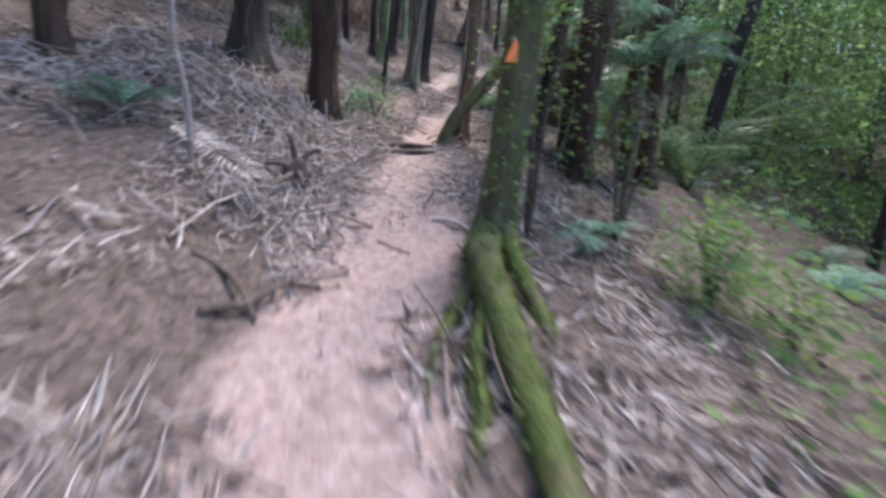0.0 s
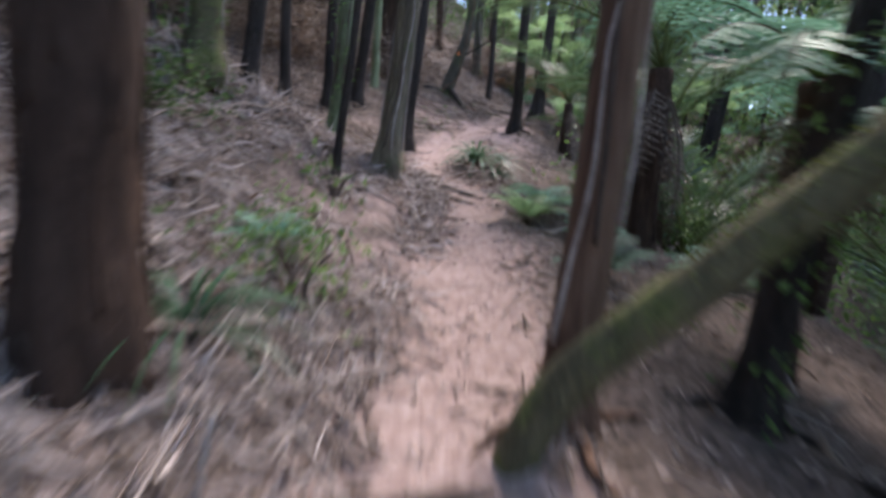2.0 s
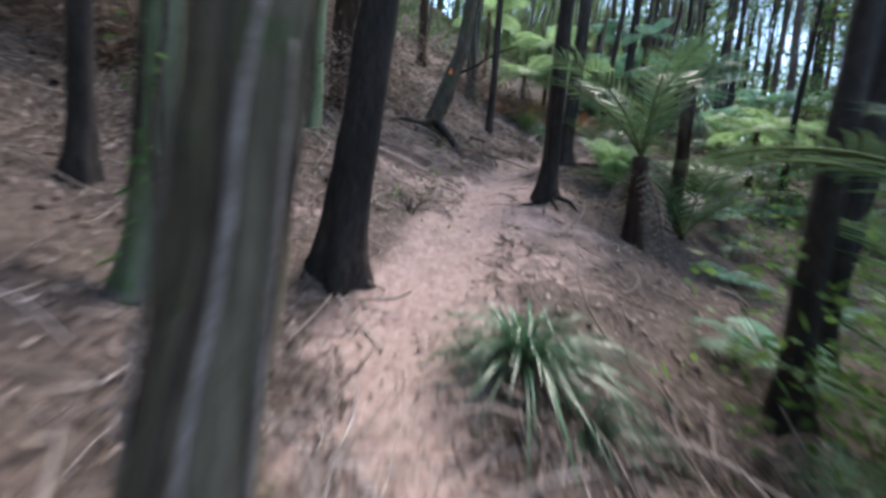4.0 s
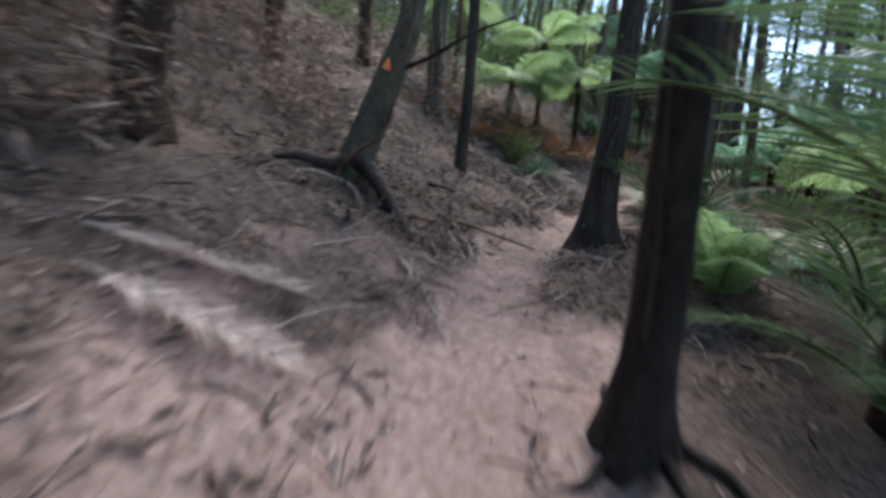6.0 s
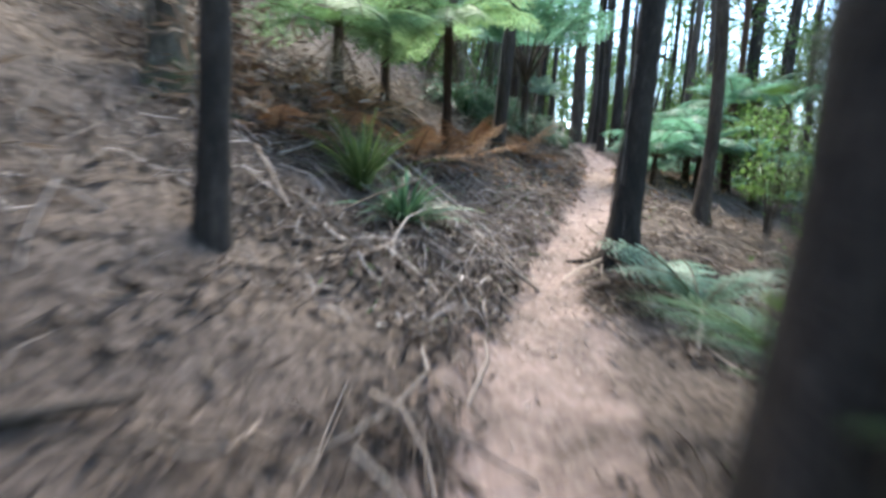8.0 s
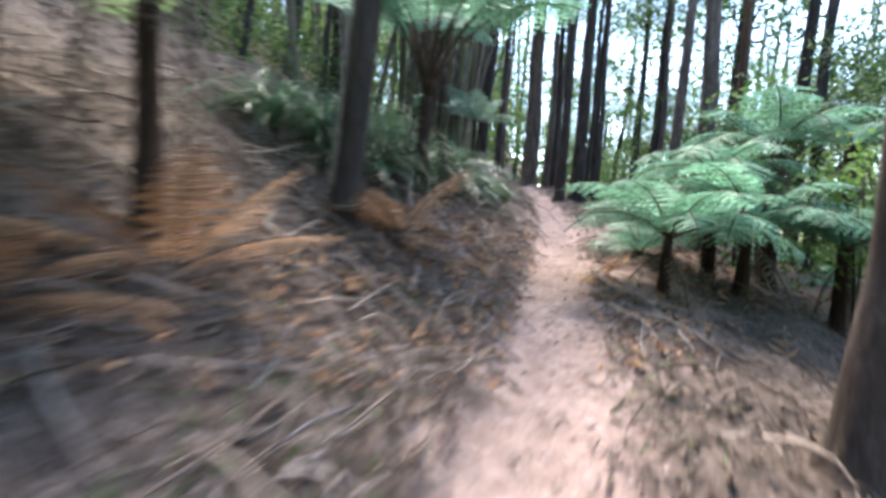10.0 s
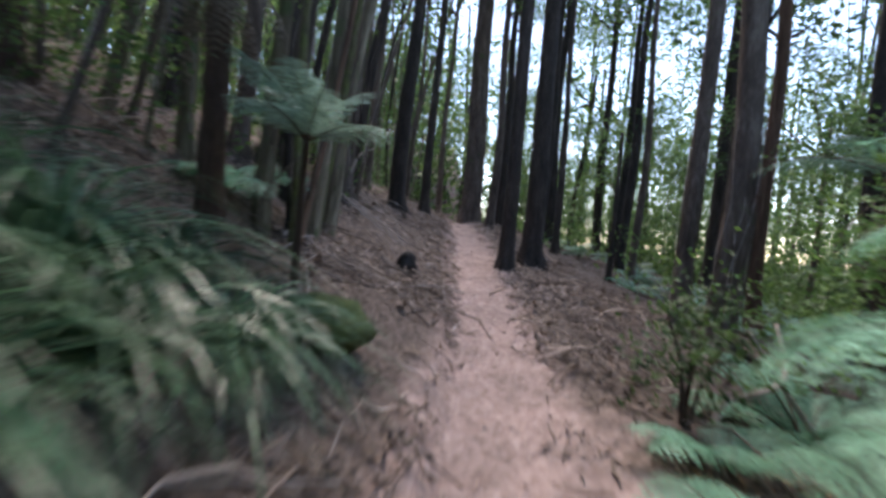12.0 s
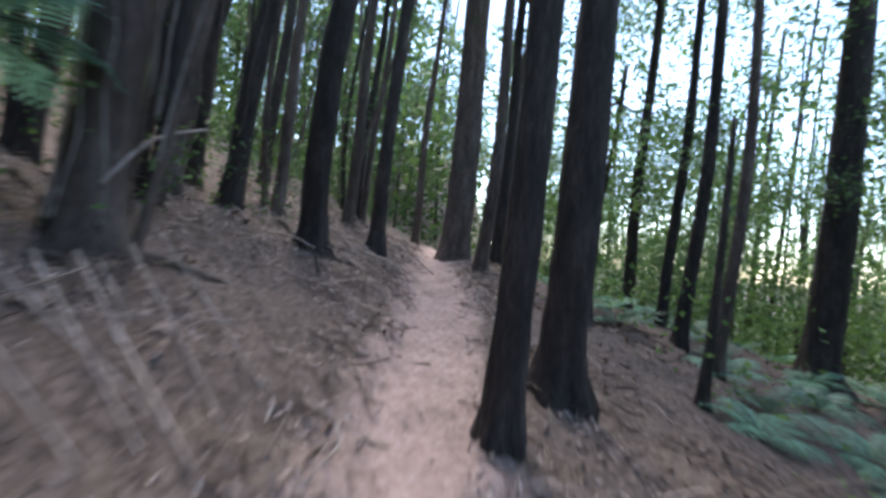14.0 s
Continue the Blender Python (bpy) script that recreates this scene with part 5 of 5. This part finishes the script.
# ---- stones and stumps ----
def lump(name, x, y, size, label, category, material, seed, sink=0.35):
    bm = bmesh.new()
    bmesh.ops.create_icosphere(bm, subdivisions=3, radius=1)
    rng = np.random.default_rng(seed)
    ph = rng.uniform(0, 6, 6)
    for v in bm.verts:
        c = v.co
        v.co = c * (1 + 0.16 * math.sin(3 * c.x + ph[0]) * math.sin(2.5 * c.y + ph[1]) + 0.10 * math.sin(6 * c.z + ph[2] + 4 * c.x) + 0.04 * math.sin(13 * c.y + ph[3]))
        v.co = Vector((v.co.x * size[0], v.co.y * size[1], v.co.z * size[2]))
    me = bpy.data.meshes.new(name)
    bm.to_mesh(me)
    bm.free()
    me.materials.append(material)
    me.polygons.foreach_set("use_smooth", [True] * len(me.polygons))
    ob = new(name, me)
    ob.matrix_basis = pose(x, y, hz(x, y) + size[2] * (1 - 2 * sink), 0, 0, seed * 40)
    return tagged(ob, label, category)


lump("stump", 12.72, 36.4, (0.15, 0.14, 0.19), "black rotten stump on the trail edge", "stump", STONE_DARK, 2)
lump("mossy_boulder", 10.6, 33.85, (0.34, 0.28, 0.24), "boulder under bright green moss in the bank", "boulder", MOSS_CUSHION, 3)
lump("root_ball", -1.42, 5.0, (0.15, 0.13, 0.16), "dark rotten root ball in the bank", "stump", DEADWOOD_DARK, 5)

# ---- litter ----
def strew(seed, count, left, right, share_left, bare=0.36, power=1.4, span=(-2, 80), heap=False):
    """Places beside the trail, thickest near it, in uneven drifts."""
    rng = np.random.default_rng(seed)
    s = rng.integers(10, len(LINE) - 20, count)
    side = np.where(rng.random(count) < share_left, -1, 1)
    u = rng.random(count)
    far = np.where(side < 0, bare + left * u ** power, bare + 0.1 + right * u ** power)
    x = LINE[s, 0] + TANGENT[s, 1] * side * far + rng.uniform(-0.25, 0.25, count)
    y = LINE[s, 1] - TANGENT[s, 0] * side * far + rng.uniform(-0.25, 0.25, count)
    drift = 0.65 * value_noise(x * 0.7, y * 0.7, 31) + 0.5 * value_noise(x * 2.3, y * 2.3, 33)
    keep = (drift > 0.30 + 0.35 * rng.random(count)) & (y > span[0]) & (y < span[1])
    off = beside(x, y)[0]
    keep &= np.abs(off) > bare - 0.06
    thin = ((off > 0.6) & (y > 6.3) & (y < 13)) | ((off < -0.5) & (y > 20.5) & (y < 28)) | ((off > 0.5) & (y > 14) & (y < 20)) | ((off < -0.4) & (off > -2.2) & (y > 14) & (y < 20))
    keep &= heap | ~thin | (rng.random(count) < np.where(off > 0, 0.2, 0.3))
    return rng, x[keep], y[keep]


def slopes(x, y, e=0.15):
    return (height(x + e, y) - height(x - e, y)) / (2 * e), (height(x, y + e) - height(x, y - e)) / (2 * e)


def stick_litter(name, seed, count, lengths, radii, material, label, share=0.86, tilt=0.16, left=3.6, span=(-2, 80), heap=False):
    rng, x, y = strew(seed, count, left, 2.6, share, span=span, heap=heap)
    n = len(x)
    gx, gy = slopes(x, y)
    a = rng.uniform(0, 6.283, n)
    way = np.stack([np.cos(a), np.sin(a), np.cos(a) * gx + np.sin(a) * gy + rng.normal(size=n) * tilt], 1)
    way /= np.linalg.norm(way, axis=1)[:, None]
    L = rng.uniform(*lengths, n) * rng.uniform(0.5, 1.0, n)
    st = np.stack([x, y, height(x, y) + 0.02 + 0.09 * rng.random(n)], 1) - way * (L * 0.5)[:, None]
    st[:, 2] = np.maximum(st[:, 2], height(st[:, 0], st[:, 1]) + 0.005)
    bend = rng.normal(size=(n, 3)) * (L * 0.10)[:, None]
    v, f = many_tubes(st, way, L, rng.uniform(*radii, n), bend, 4)
    return tagged(new(name, mesh_of(name, v, f, material, True)), label, "litter", kind="stuff")


def leaf_litter(name, seed, count, material, label, size=(0.04, 0.12), narrow=(0.2, 0.5), share=0.7, left=4.0, right=4.0, lift=0.02, droop=0.15, bare=0.36, power=1.4, span=(-2, 80), heap=False):
    rng, x, y = strew(seed, count, left, right, share, bare, power, span, heap)
    n = len(x)
    gx, gy = slopes(x, y)
    a = rng.uniform(0, 6.283, n)
    al = np.stack([np.cos(a), np.sin(a), np.cos(a) * gx + np.sin(a) * gy + rng.normal(size=n) * 0.2], 1)
    al /= np.linalg.norm(al, axis=1)[:, None]
    ac = np.cross(al, np.stack([-gx, -gy, np.ones(n)], 1) + rng.normal(size=(n, 3)) * 0.3)
    ac /= np.linalg.norm(ac, axis=1)[:, None]
    L = rng.uniform(*size, n)
    v, f = many_leaves(np.stack([x, y, height(x, y) + 0.012 + lift * rng.random(n)], 1), al, ac, L, L * rng.uniform(*narrow, n), droop=droop)
    return tagged(new(name, mesh_of(name, v, f, material)), label, "litter", kind="stuff")


stick_litter("stick_litter", 1, 15000, (0.2, 0.7), (0.004, 0.010), STICKS, "tangle of pale dead sticks and fern stalks", span=(-2, 13.5))
stick_litter("bank_stick_litter", 11, 13000, (0.15, 0.5), (0.003, 0.008), STICKS_BROWN, "fine brown twigs and fern stalks on the bank", span=(13.5, 60))
stick_litter("dark_stick_litter", 5, 7000, (0.15, 0.6), (0.004, 0.010), DEADWOOD_DARK, "tangle of damp dark twigs", 0.6)
stick_litter("glade_sticks", 21, 6000, (0.2, 0.7), (0.004, 0.012), STICKS, "heap of pale dead sticks beside the flax", 0.97, 0.34, 2.8, span=(24.8, 28.8), heap=True)
stick_litter("glade_twigs", 22, 9000, (0.15, 0.5), (0.003, 0.008), STICKS_BROWN, "tangle of brown twigs on the litter bank", 0.97, 0.4, 3.0, span=(23.6, 28.8), heap=True)
stick_litter("branch_litter", 2, 600, (0.7, 1.5), (0.009, 0.018), DEADWOOD, "fallen grey branches lying on the bank", 0.85, 0.1)
leaf_litter("leaf_litter", 3, 100000, LITTER, "brown dead leaves strewn over the bank", right=3.0, span=(-2, 20))
# Browner, darker leaves than on the first stretch.
leaf_litter("damp_leaf_litter", 33, 110000, LITTER_BROWN, "darker brown dead leaves strewn over the bank", right=3.0, span=(20, 35))
leaf_litter("ridge_leaf_litter", 34, 90000, LITTER, "pinkish brown dead leaves on the ridge bank", right=1.0, span=(35, 80))
# Darkest leaves, over one stretch of the bank and the lower slope.
leaf_litter("dark_leaf_litter", 35, 200000, LITTER_DARK, "dark brown dead leaves on the bank", (0.06, 0.2), (0.15, 0.4), 0.85, 7.0, 2.0, 0.04, span=(21.8, 26.5), heap=True)
leaf_litter("slope_leaf_litter", 37, 70000, LITTER_DARK, "dark brown dead leaves on the lower slope", (0.06, 0.2), (0.15, 0.4), 0.0, 1.0, 8.0, 0.04, 0.15, 0.9, 1.0, (33, 60), True)
stick_litter("dark_root_litter", 36, 15000, (0.2, 0.7), (0.005, 0.014), DEADWOOD_DARK, "dark tangle of dead roots and stalks", 0.97, 0.35, 4.0, span=(21.9, 24.2), heap=True)
leaf_litter("fern_litter", 12, 26000, SKIRT, "crumbled brown fern fronds on the ground", (0.08, 0.25), (0.1, 0.3), 0.65, 4.0, 3.5, 0.03)
leaf_litter("glade_grass", 10, 9000, LEAF_LIGHT, "short yellow-green grass along the trail", (0.05, 0.16), (0.06, 0.14), 0.8, 1.1, 0.6, 0.03, -0.2, 0.34, 1.0, (25, 30))
leaf_litter("strap_litter", 4, 24000, STRAW, "pale strips of dead palm and flax leaf", (0.15, 0.5), (0.03, 0.08), 0.93, 3.4, 2.0, 0.06, span=(-2, 13.5))
leaf_litter("bank_strap_litter", 13, 3200, STRAW, "dead straw-coloured leaf strips on the bank", (0.12, 0.4), (0.03, 0.08), 0.9, 3.0, 1.6, 0.05, span=(13.5, 60))
leaf_litter("pale_litter", 15, 13000, STRAW, "pale crumbled frond strips below the marker tree", (0.08, 0.3), (0.05, 0.14), 0.1, 1.0, 2.0, 0.05, span=(1.5, 5.5))
leaf_litter("rusty_litter", 14, 26000, RUSTY, "rust-orange crumbled dead fern by the trail", (0.05, 0.2), (0.15, 0.4), 0.55, 1.6, 2.0, 0.03, 0.15, 0.3, 1.2, (28.6, 32.2))
leaf_litter("hill_litter", 8, 36000, LITTER_BROWN, "dead leaves and bark over the upper hillside", (0.08, 0.3), (0.12, 0.4), 0.75, 11.0, 9.0, 0.03, 0.12, 0.8, 0.9)
stick_litter("hill_sticks", 9, 5000, (0.4, 1.2), (0.006, 0.015), STICKS_BROWN, "dead sticks scattered over the upper hillside", 0.8, 0.2, 10.0)
leaf_litter("trail_litter", 6, 9000, LITTER, "few dead leaves on the trodden clay", (0.02, 0.07), (0.3, 0.6), 0.5, 0.5, 0.5, 0.004, 0.08, -0.05, 1.0)


# ---- single branches, roots and logs by the trail ----
def fallen_branch(points, r, label, material=None, name="fallen_branch", end=0.5, seed=0, lift=0.0):
    """A branch through points of the plan, lying on the ground or lifted off it by the third number."""
    x0, y0 = points[0][0], points[0][1]
    z0 = hz(x0, y0)
    ob = thing(name, x0, y0, z0, label, "branch", "fallen branches")
    run = [(p[0] - x0, p[1] - y0, hz(p[0], p[1]) - z0 + r * 0.6 + (p[2] if len(p) > 2 else 0) + lift) for p in points]
    if len(run) == 2:
        run.insert(1, tuple((a + b) / 2 for a, b in zip(*run)))
    part("wood", root_shape(run, r, r * end, seed, 7), material or DEADWOOD, ob)
    return ob


fallen_branch([(-2.35, 6.55, 0.18), (-0.84, 6.45, 0.10)], 0.014, "long straight pale stick lying across the bank", seed=1)
fallen_branch([(-1.36, 8.2, 0.04), (-1.33, 6.65, 0.05)], 0.013, "pale bluish stick lying down the bank", seed=2)
fallen_branch([(-3.2, 8.5, 0.1), (-2.0, 6.1, 0.12)], 0.014, "long pale cane lying on the bank", seed=3)
fallen_branch([(-2.3, 8.1, 0.05), (-1.8, 7.0, 0.05)], 0.016, "pale stick leaning on the litter", seed=4)
fallen_branch([(-3.5, 6.8, 0.15), (-2.3, 6.3, 0.1)], 0.018, "grey fallen branch high on the bank", seed=5)
fallen_branch([(-3.4, 7.1, 0.12), (-2.2, 6.5, 0.12)], 0.015, "grey fallen branch beside its twin", seed=6)
for k, (x, y, h) in enumerate([(-2.0, 6.85, 0.45), (-1.85, 7.0, 0.3), (-1.62, 6.95, 0.42), (-2.15, 7.1, 0.35), (-1.2, 7.2, 0.3)]):
    fallen_branch([(x, y, -0.05), (x + 0.02, y + 0.03, h * 0.5), (x - 0.03 + 0.02 * k, y + 0.04, h)], 0.014, "broken pale stick standing up from the litter", name="broken_stick", seed=10 + k, end=0.8)
fallen_branch([(-1.75, 4.0, 0.02), (-1.5, 4.6, 0.06), (-1.4, 5.1, 0.12)], 0.05, "dark rotten log leading to the root ball", DEADWOOD_DARK, "log", seed=15)
fallen_branch([(-1.35, 2.8, 0.0), (-1.12, 2.95, 0.05), (-1.0, 3.2, 0.06), (-0.78, 3.32, 0.0)], 0.03, "curved brown root at the trail edge", BARK, "surface_root", seed=16)
fallen_branch([(-1.6, 3.3, 0.0), (-1.3, 3.15, 0.06), (-1.05, 2.85, 0.0)], 0.028, "brown surface root at the trail edge", BARK, "surface_root", seed=17)
fallen_branch([(-0.10, 4.57, 0.0), (0.06, 4.5, 0.02), (0.2, 4.47, 0.0)], 0.022, "pale broken piece of wood at the trail edge", seed=18, end=0.9)
fallen_branch([(-0.53, 4.17), (-0.25, 3.92)], 0.008, "dark twig lying on the clay", DEADWOOD_DARK, seed=19)
for k, (a, b, r) in enumerate([((-1.1, 7.05), (-0.2, 7.42), 0.045), ((-0.95, 6.85), (-0.15, 7.05), 0.04), ((-0.75, 12.6), (0.3, 12.2), 0.04), ((-0.7, 12.2), (0.15, 11.9), 0.03)]):
    fallen_branch([(a[0], a[1], -r), ((a[0] + b[0]) / 2, (a[1] + b[1]) / 2 + 0.04, r * 0.2), (b[0], b[1], -r)], r, "brown root crossing the trail like a step", BARK, "surface_root", seed=20 + k, end=0.8)
fallen_branch([(-1.42, 11.0, 0.0), (-1.3, 11.25, 0.07), (-1.15, 11.4, 0.02)], 0.022, "pale curved branch in the litter", seed=26)
fallen_branch([(-1.15, 11.3, 0.02), (-0.7, 11.2, 0.0)], 0.02, "pale stick at the trail edge", seed=27)
fallen_branch([(-1.75, 11.1, 0.1), (-1.35, 10.4, 0.04)], 0.013, "pale stick propped on litter", seed=28)
fallen_branch([(-1.9, 10.2, 0.0), (-2.1, 9.7, 0.35), (-1.8, 9.1, 0.65)], 0.012, "bent pale sapling stem", seed=29, name="bent_stem")
fallen_branch([(1.22, 23.6, 0.03), (1.12, 23.35, 0.05), (1.3, 23.05, 0.03), (1.75, 22.8, 0.03), (2.4, 22.75, 0.0)], 0.028, "pale mossy root winding down to the trail", BARK_MOSSY, "surface_root", seed=30)
fallen_branch([(0.8, 22.4, 0.0), (1.05, 22.5, 0.08), (1.22, 22.85, 0.0)], 0.03, "curled orange-brown root at the bank", BARK_RED, "surface_root", seed=31)
fallen_branch([(2.5, 27.1, 0.1), (3.15, 27.95, 0.15)], 0.018, "pale forked branch in the litter", seed=32)
fallen_branch([(3.95, 28.0, 0.2), (4.74, 26.58, 0.03)], 0.02, "long pale pole lying down the bank", seed=33, end=0.7)
fallen_branch([(3.75, 27.9, 0.2), (4.5, 26.5, 0.03)], 0.016, "second pale pole lying down the bank", seed=34, end=0.7)
fallen_branch([(2.4, 25.75, 0.03), (3.4, 26.1, 0.05)], 0.016, "pale stick lying along the bank", seed=35)
fallen_branch([(1.2, 23.95, 0.02), (1.6, 24.15, 0.04)], 0.04, "dark log end in the bank", DEADWOOD_DARK, "log", seed=36)
fallen_branch([(-1.3, 17.3, 0.05), (-0.9, 18.4, 0.05)], 0.03, "dark branch lying on dead fronds", DEADWOOD_DARK, seed=37)
for k, (a, b) in enumerate([((12.9, 38.7), (13.4, 37.2)), ((12.7, 38.5), (13.2, 37.3)), ((13.2, 38.9), (13.6, 37.5)), ((12.5, 38.2), (13.35, 37.4)), ((13.4, 39.2), (13.9, 37.9)), ((12.3, 38.0), (13.0, 37.1))]):
    fallen_branch([(a[0], a[1], 0.14 + 0.03 * k), (b[0], b[1], 0.03)], 0.012, "bare pale branch leaning down the bank", seed=40 + k)
fallen_branch([(13.0, 39.0, 0.5), (13.3, 39.3, 0.9), (13.7, 39.6, 1.1)], 0.02, "pale broken bough sticking out", seed=47)
fallen_branch([(12.3, 32.0, 0.0), (13.0, 32.4, 0.2), (13.7, 32.3, 0.5), (14.2, 32.6, 0.9)], 0.03, "dead brushwood arching beside the trail", seed=48)
fallen_branch([(13.9, 31.9, 0.0), (13.5, 32.2, 0.5), (13.3, 32.4, 0.8)], 0.025, "dead branch propped beside the trail", seed=49)

for k, (x, y, h) in enumerate([(-1.25, 5.15, 0.3), (-1.55, 5.2, 0.35), (-1.3, 4.75, 0.05), (-1.65, 4.85, 0.1)]):
    fallen_branch([(-1.42, 5.0, 0.06), ((x - 1.42) / 2, (y + 5.0) / 2, 0.1 + h * 0.6), (x + 0.1 * (x + 1.42), y, h)], 0.035, "twisted dark root of the rotten root ball", DEADWOOD_DARK, "torn_root", seed=70 + k)


# ---- leafy shrubs beside the path ----
def shrub(x, y, tall, label, seed, leaf=0.12, spread=0.8, stems=5, count=26, per=24, material=None):
    rng = np.random.default_rng(seed)
    ob = thing("shrub", x, y, hz(x, y), label, "shrub", "shrubs")
    tips = []
    for k in range(stems):
        a = k * 6.283 / stems + rng.uniform(-0.5, 0.5)
        r = spread * rng.uniform(0.3, 1.0)
        end = (math.cos(a) * r, math.sin(a) * r, tall * rng.uniform(0.7, 1.05))
        part("stem", root_shape([(0.02 * math.cos(a), 0.02 * math.sin(a), -0.1), (end[0] * 0.3, end[1] * 0.3, end[2] * 0.5), end], 0.02, 0.006, seed + k, 6), BARK, ob)
        tips.append(end)
    t = np.array(tips)
    c = t[rng.integers(0, stems, count)] * rng.uniform(0.55, 1.05, (count, 1)) + rng.normal(size=(count, 3)) * 0.18
    p = np.repeat(c, per, 0) + rng.normal(size=(count * per, 3)) * 0.14
    al = units(rng, len(p), 0.4)
    ac = np.cross(al, np.array([0, 0, 1.0]) + rng.normal(size=(len(p), 3)) * 0.4)
    ac /= np.linalg.norm(ac, axis=1)[:, None] + 1e-6
    v, f = many_leaves(p, al, ac, rng.uniform(0.6, 1.2, len(p)) * leaf, rng.uniform(0.35, 0.5, len(p)) * leaf)
    tagged(part("foliage", mesh_of("foliage", v, f, material or LEAF_LIGHT), None, ob), kind="stuff")
    return ob


shrub(13.6, 30.9, 2.9, "leafy light green shrub leaning over the trail", 1, 0.13, 0.9, 6, 40)
shrub(14.6, 31.9, 2.4, "leafy green shrub on the lower slope", 2, 0.12, 0.9, 6, 34)
shrub(11.9, 28.9, 2.0, "green shrub among ferns", 3, 0.11, 0.8)
shrub(12.9, 32.6, 0.8, "low green shrub beside brushwood", 4, 0.10, 0.5, material=LEAF)
shrub(2.26, 4.28, 0.7, "leafy green plant on the slope below the trail", 21, 0.10, 0.5)
shrub(2.92, 4.1, 0.5, "low green plant on the falling slope", 22, 0.09, 0.4)
shrub(1.75, 5.3, 1.5, "thin leafy shrub behind the marker tree", 23, 0.09, 0.6, 5, 20, 18)
shrub(0.75, 4.7, 2.4, "slender leafy sapling beside the marker tree", 24, 0.07, 0.45, 4, 22, 16)
shrub(-3.0, 10.6, 0.5, "low dark green plant on the bank", 5, 0.09, 0.4, material=LEAF)
shrub(-1.2, 8.6, 0.4, "low green plant beside the fern trunk", 6, 0.08, 0.35, 5, 14)
shrub(-1.35, 10.85, 0.3, "small bright green seedling in the litter", 7, 0.09, 0.25, 4, 6, 8)
shrub(-0.3, 17.2, 0.25, "small bright green plant at the trail edge", 8, 0.08, 0.25, 4, 8, 10)
shrub(9.4, 27.0, 1.4, "green shrub at the outer edge", 11, 0.1, 0.7)
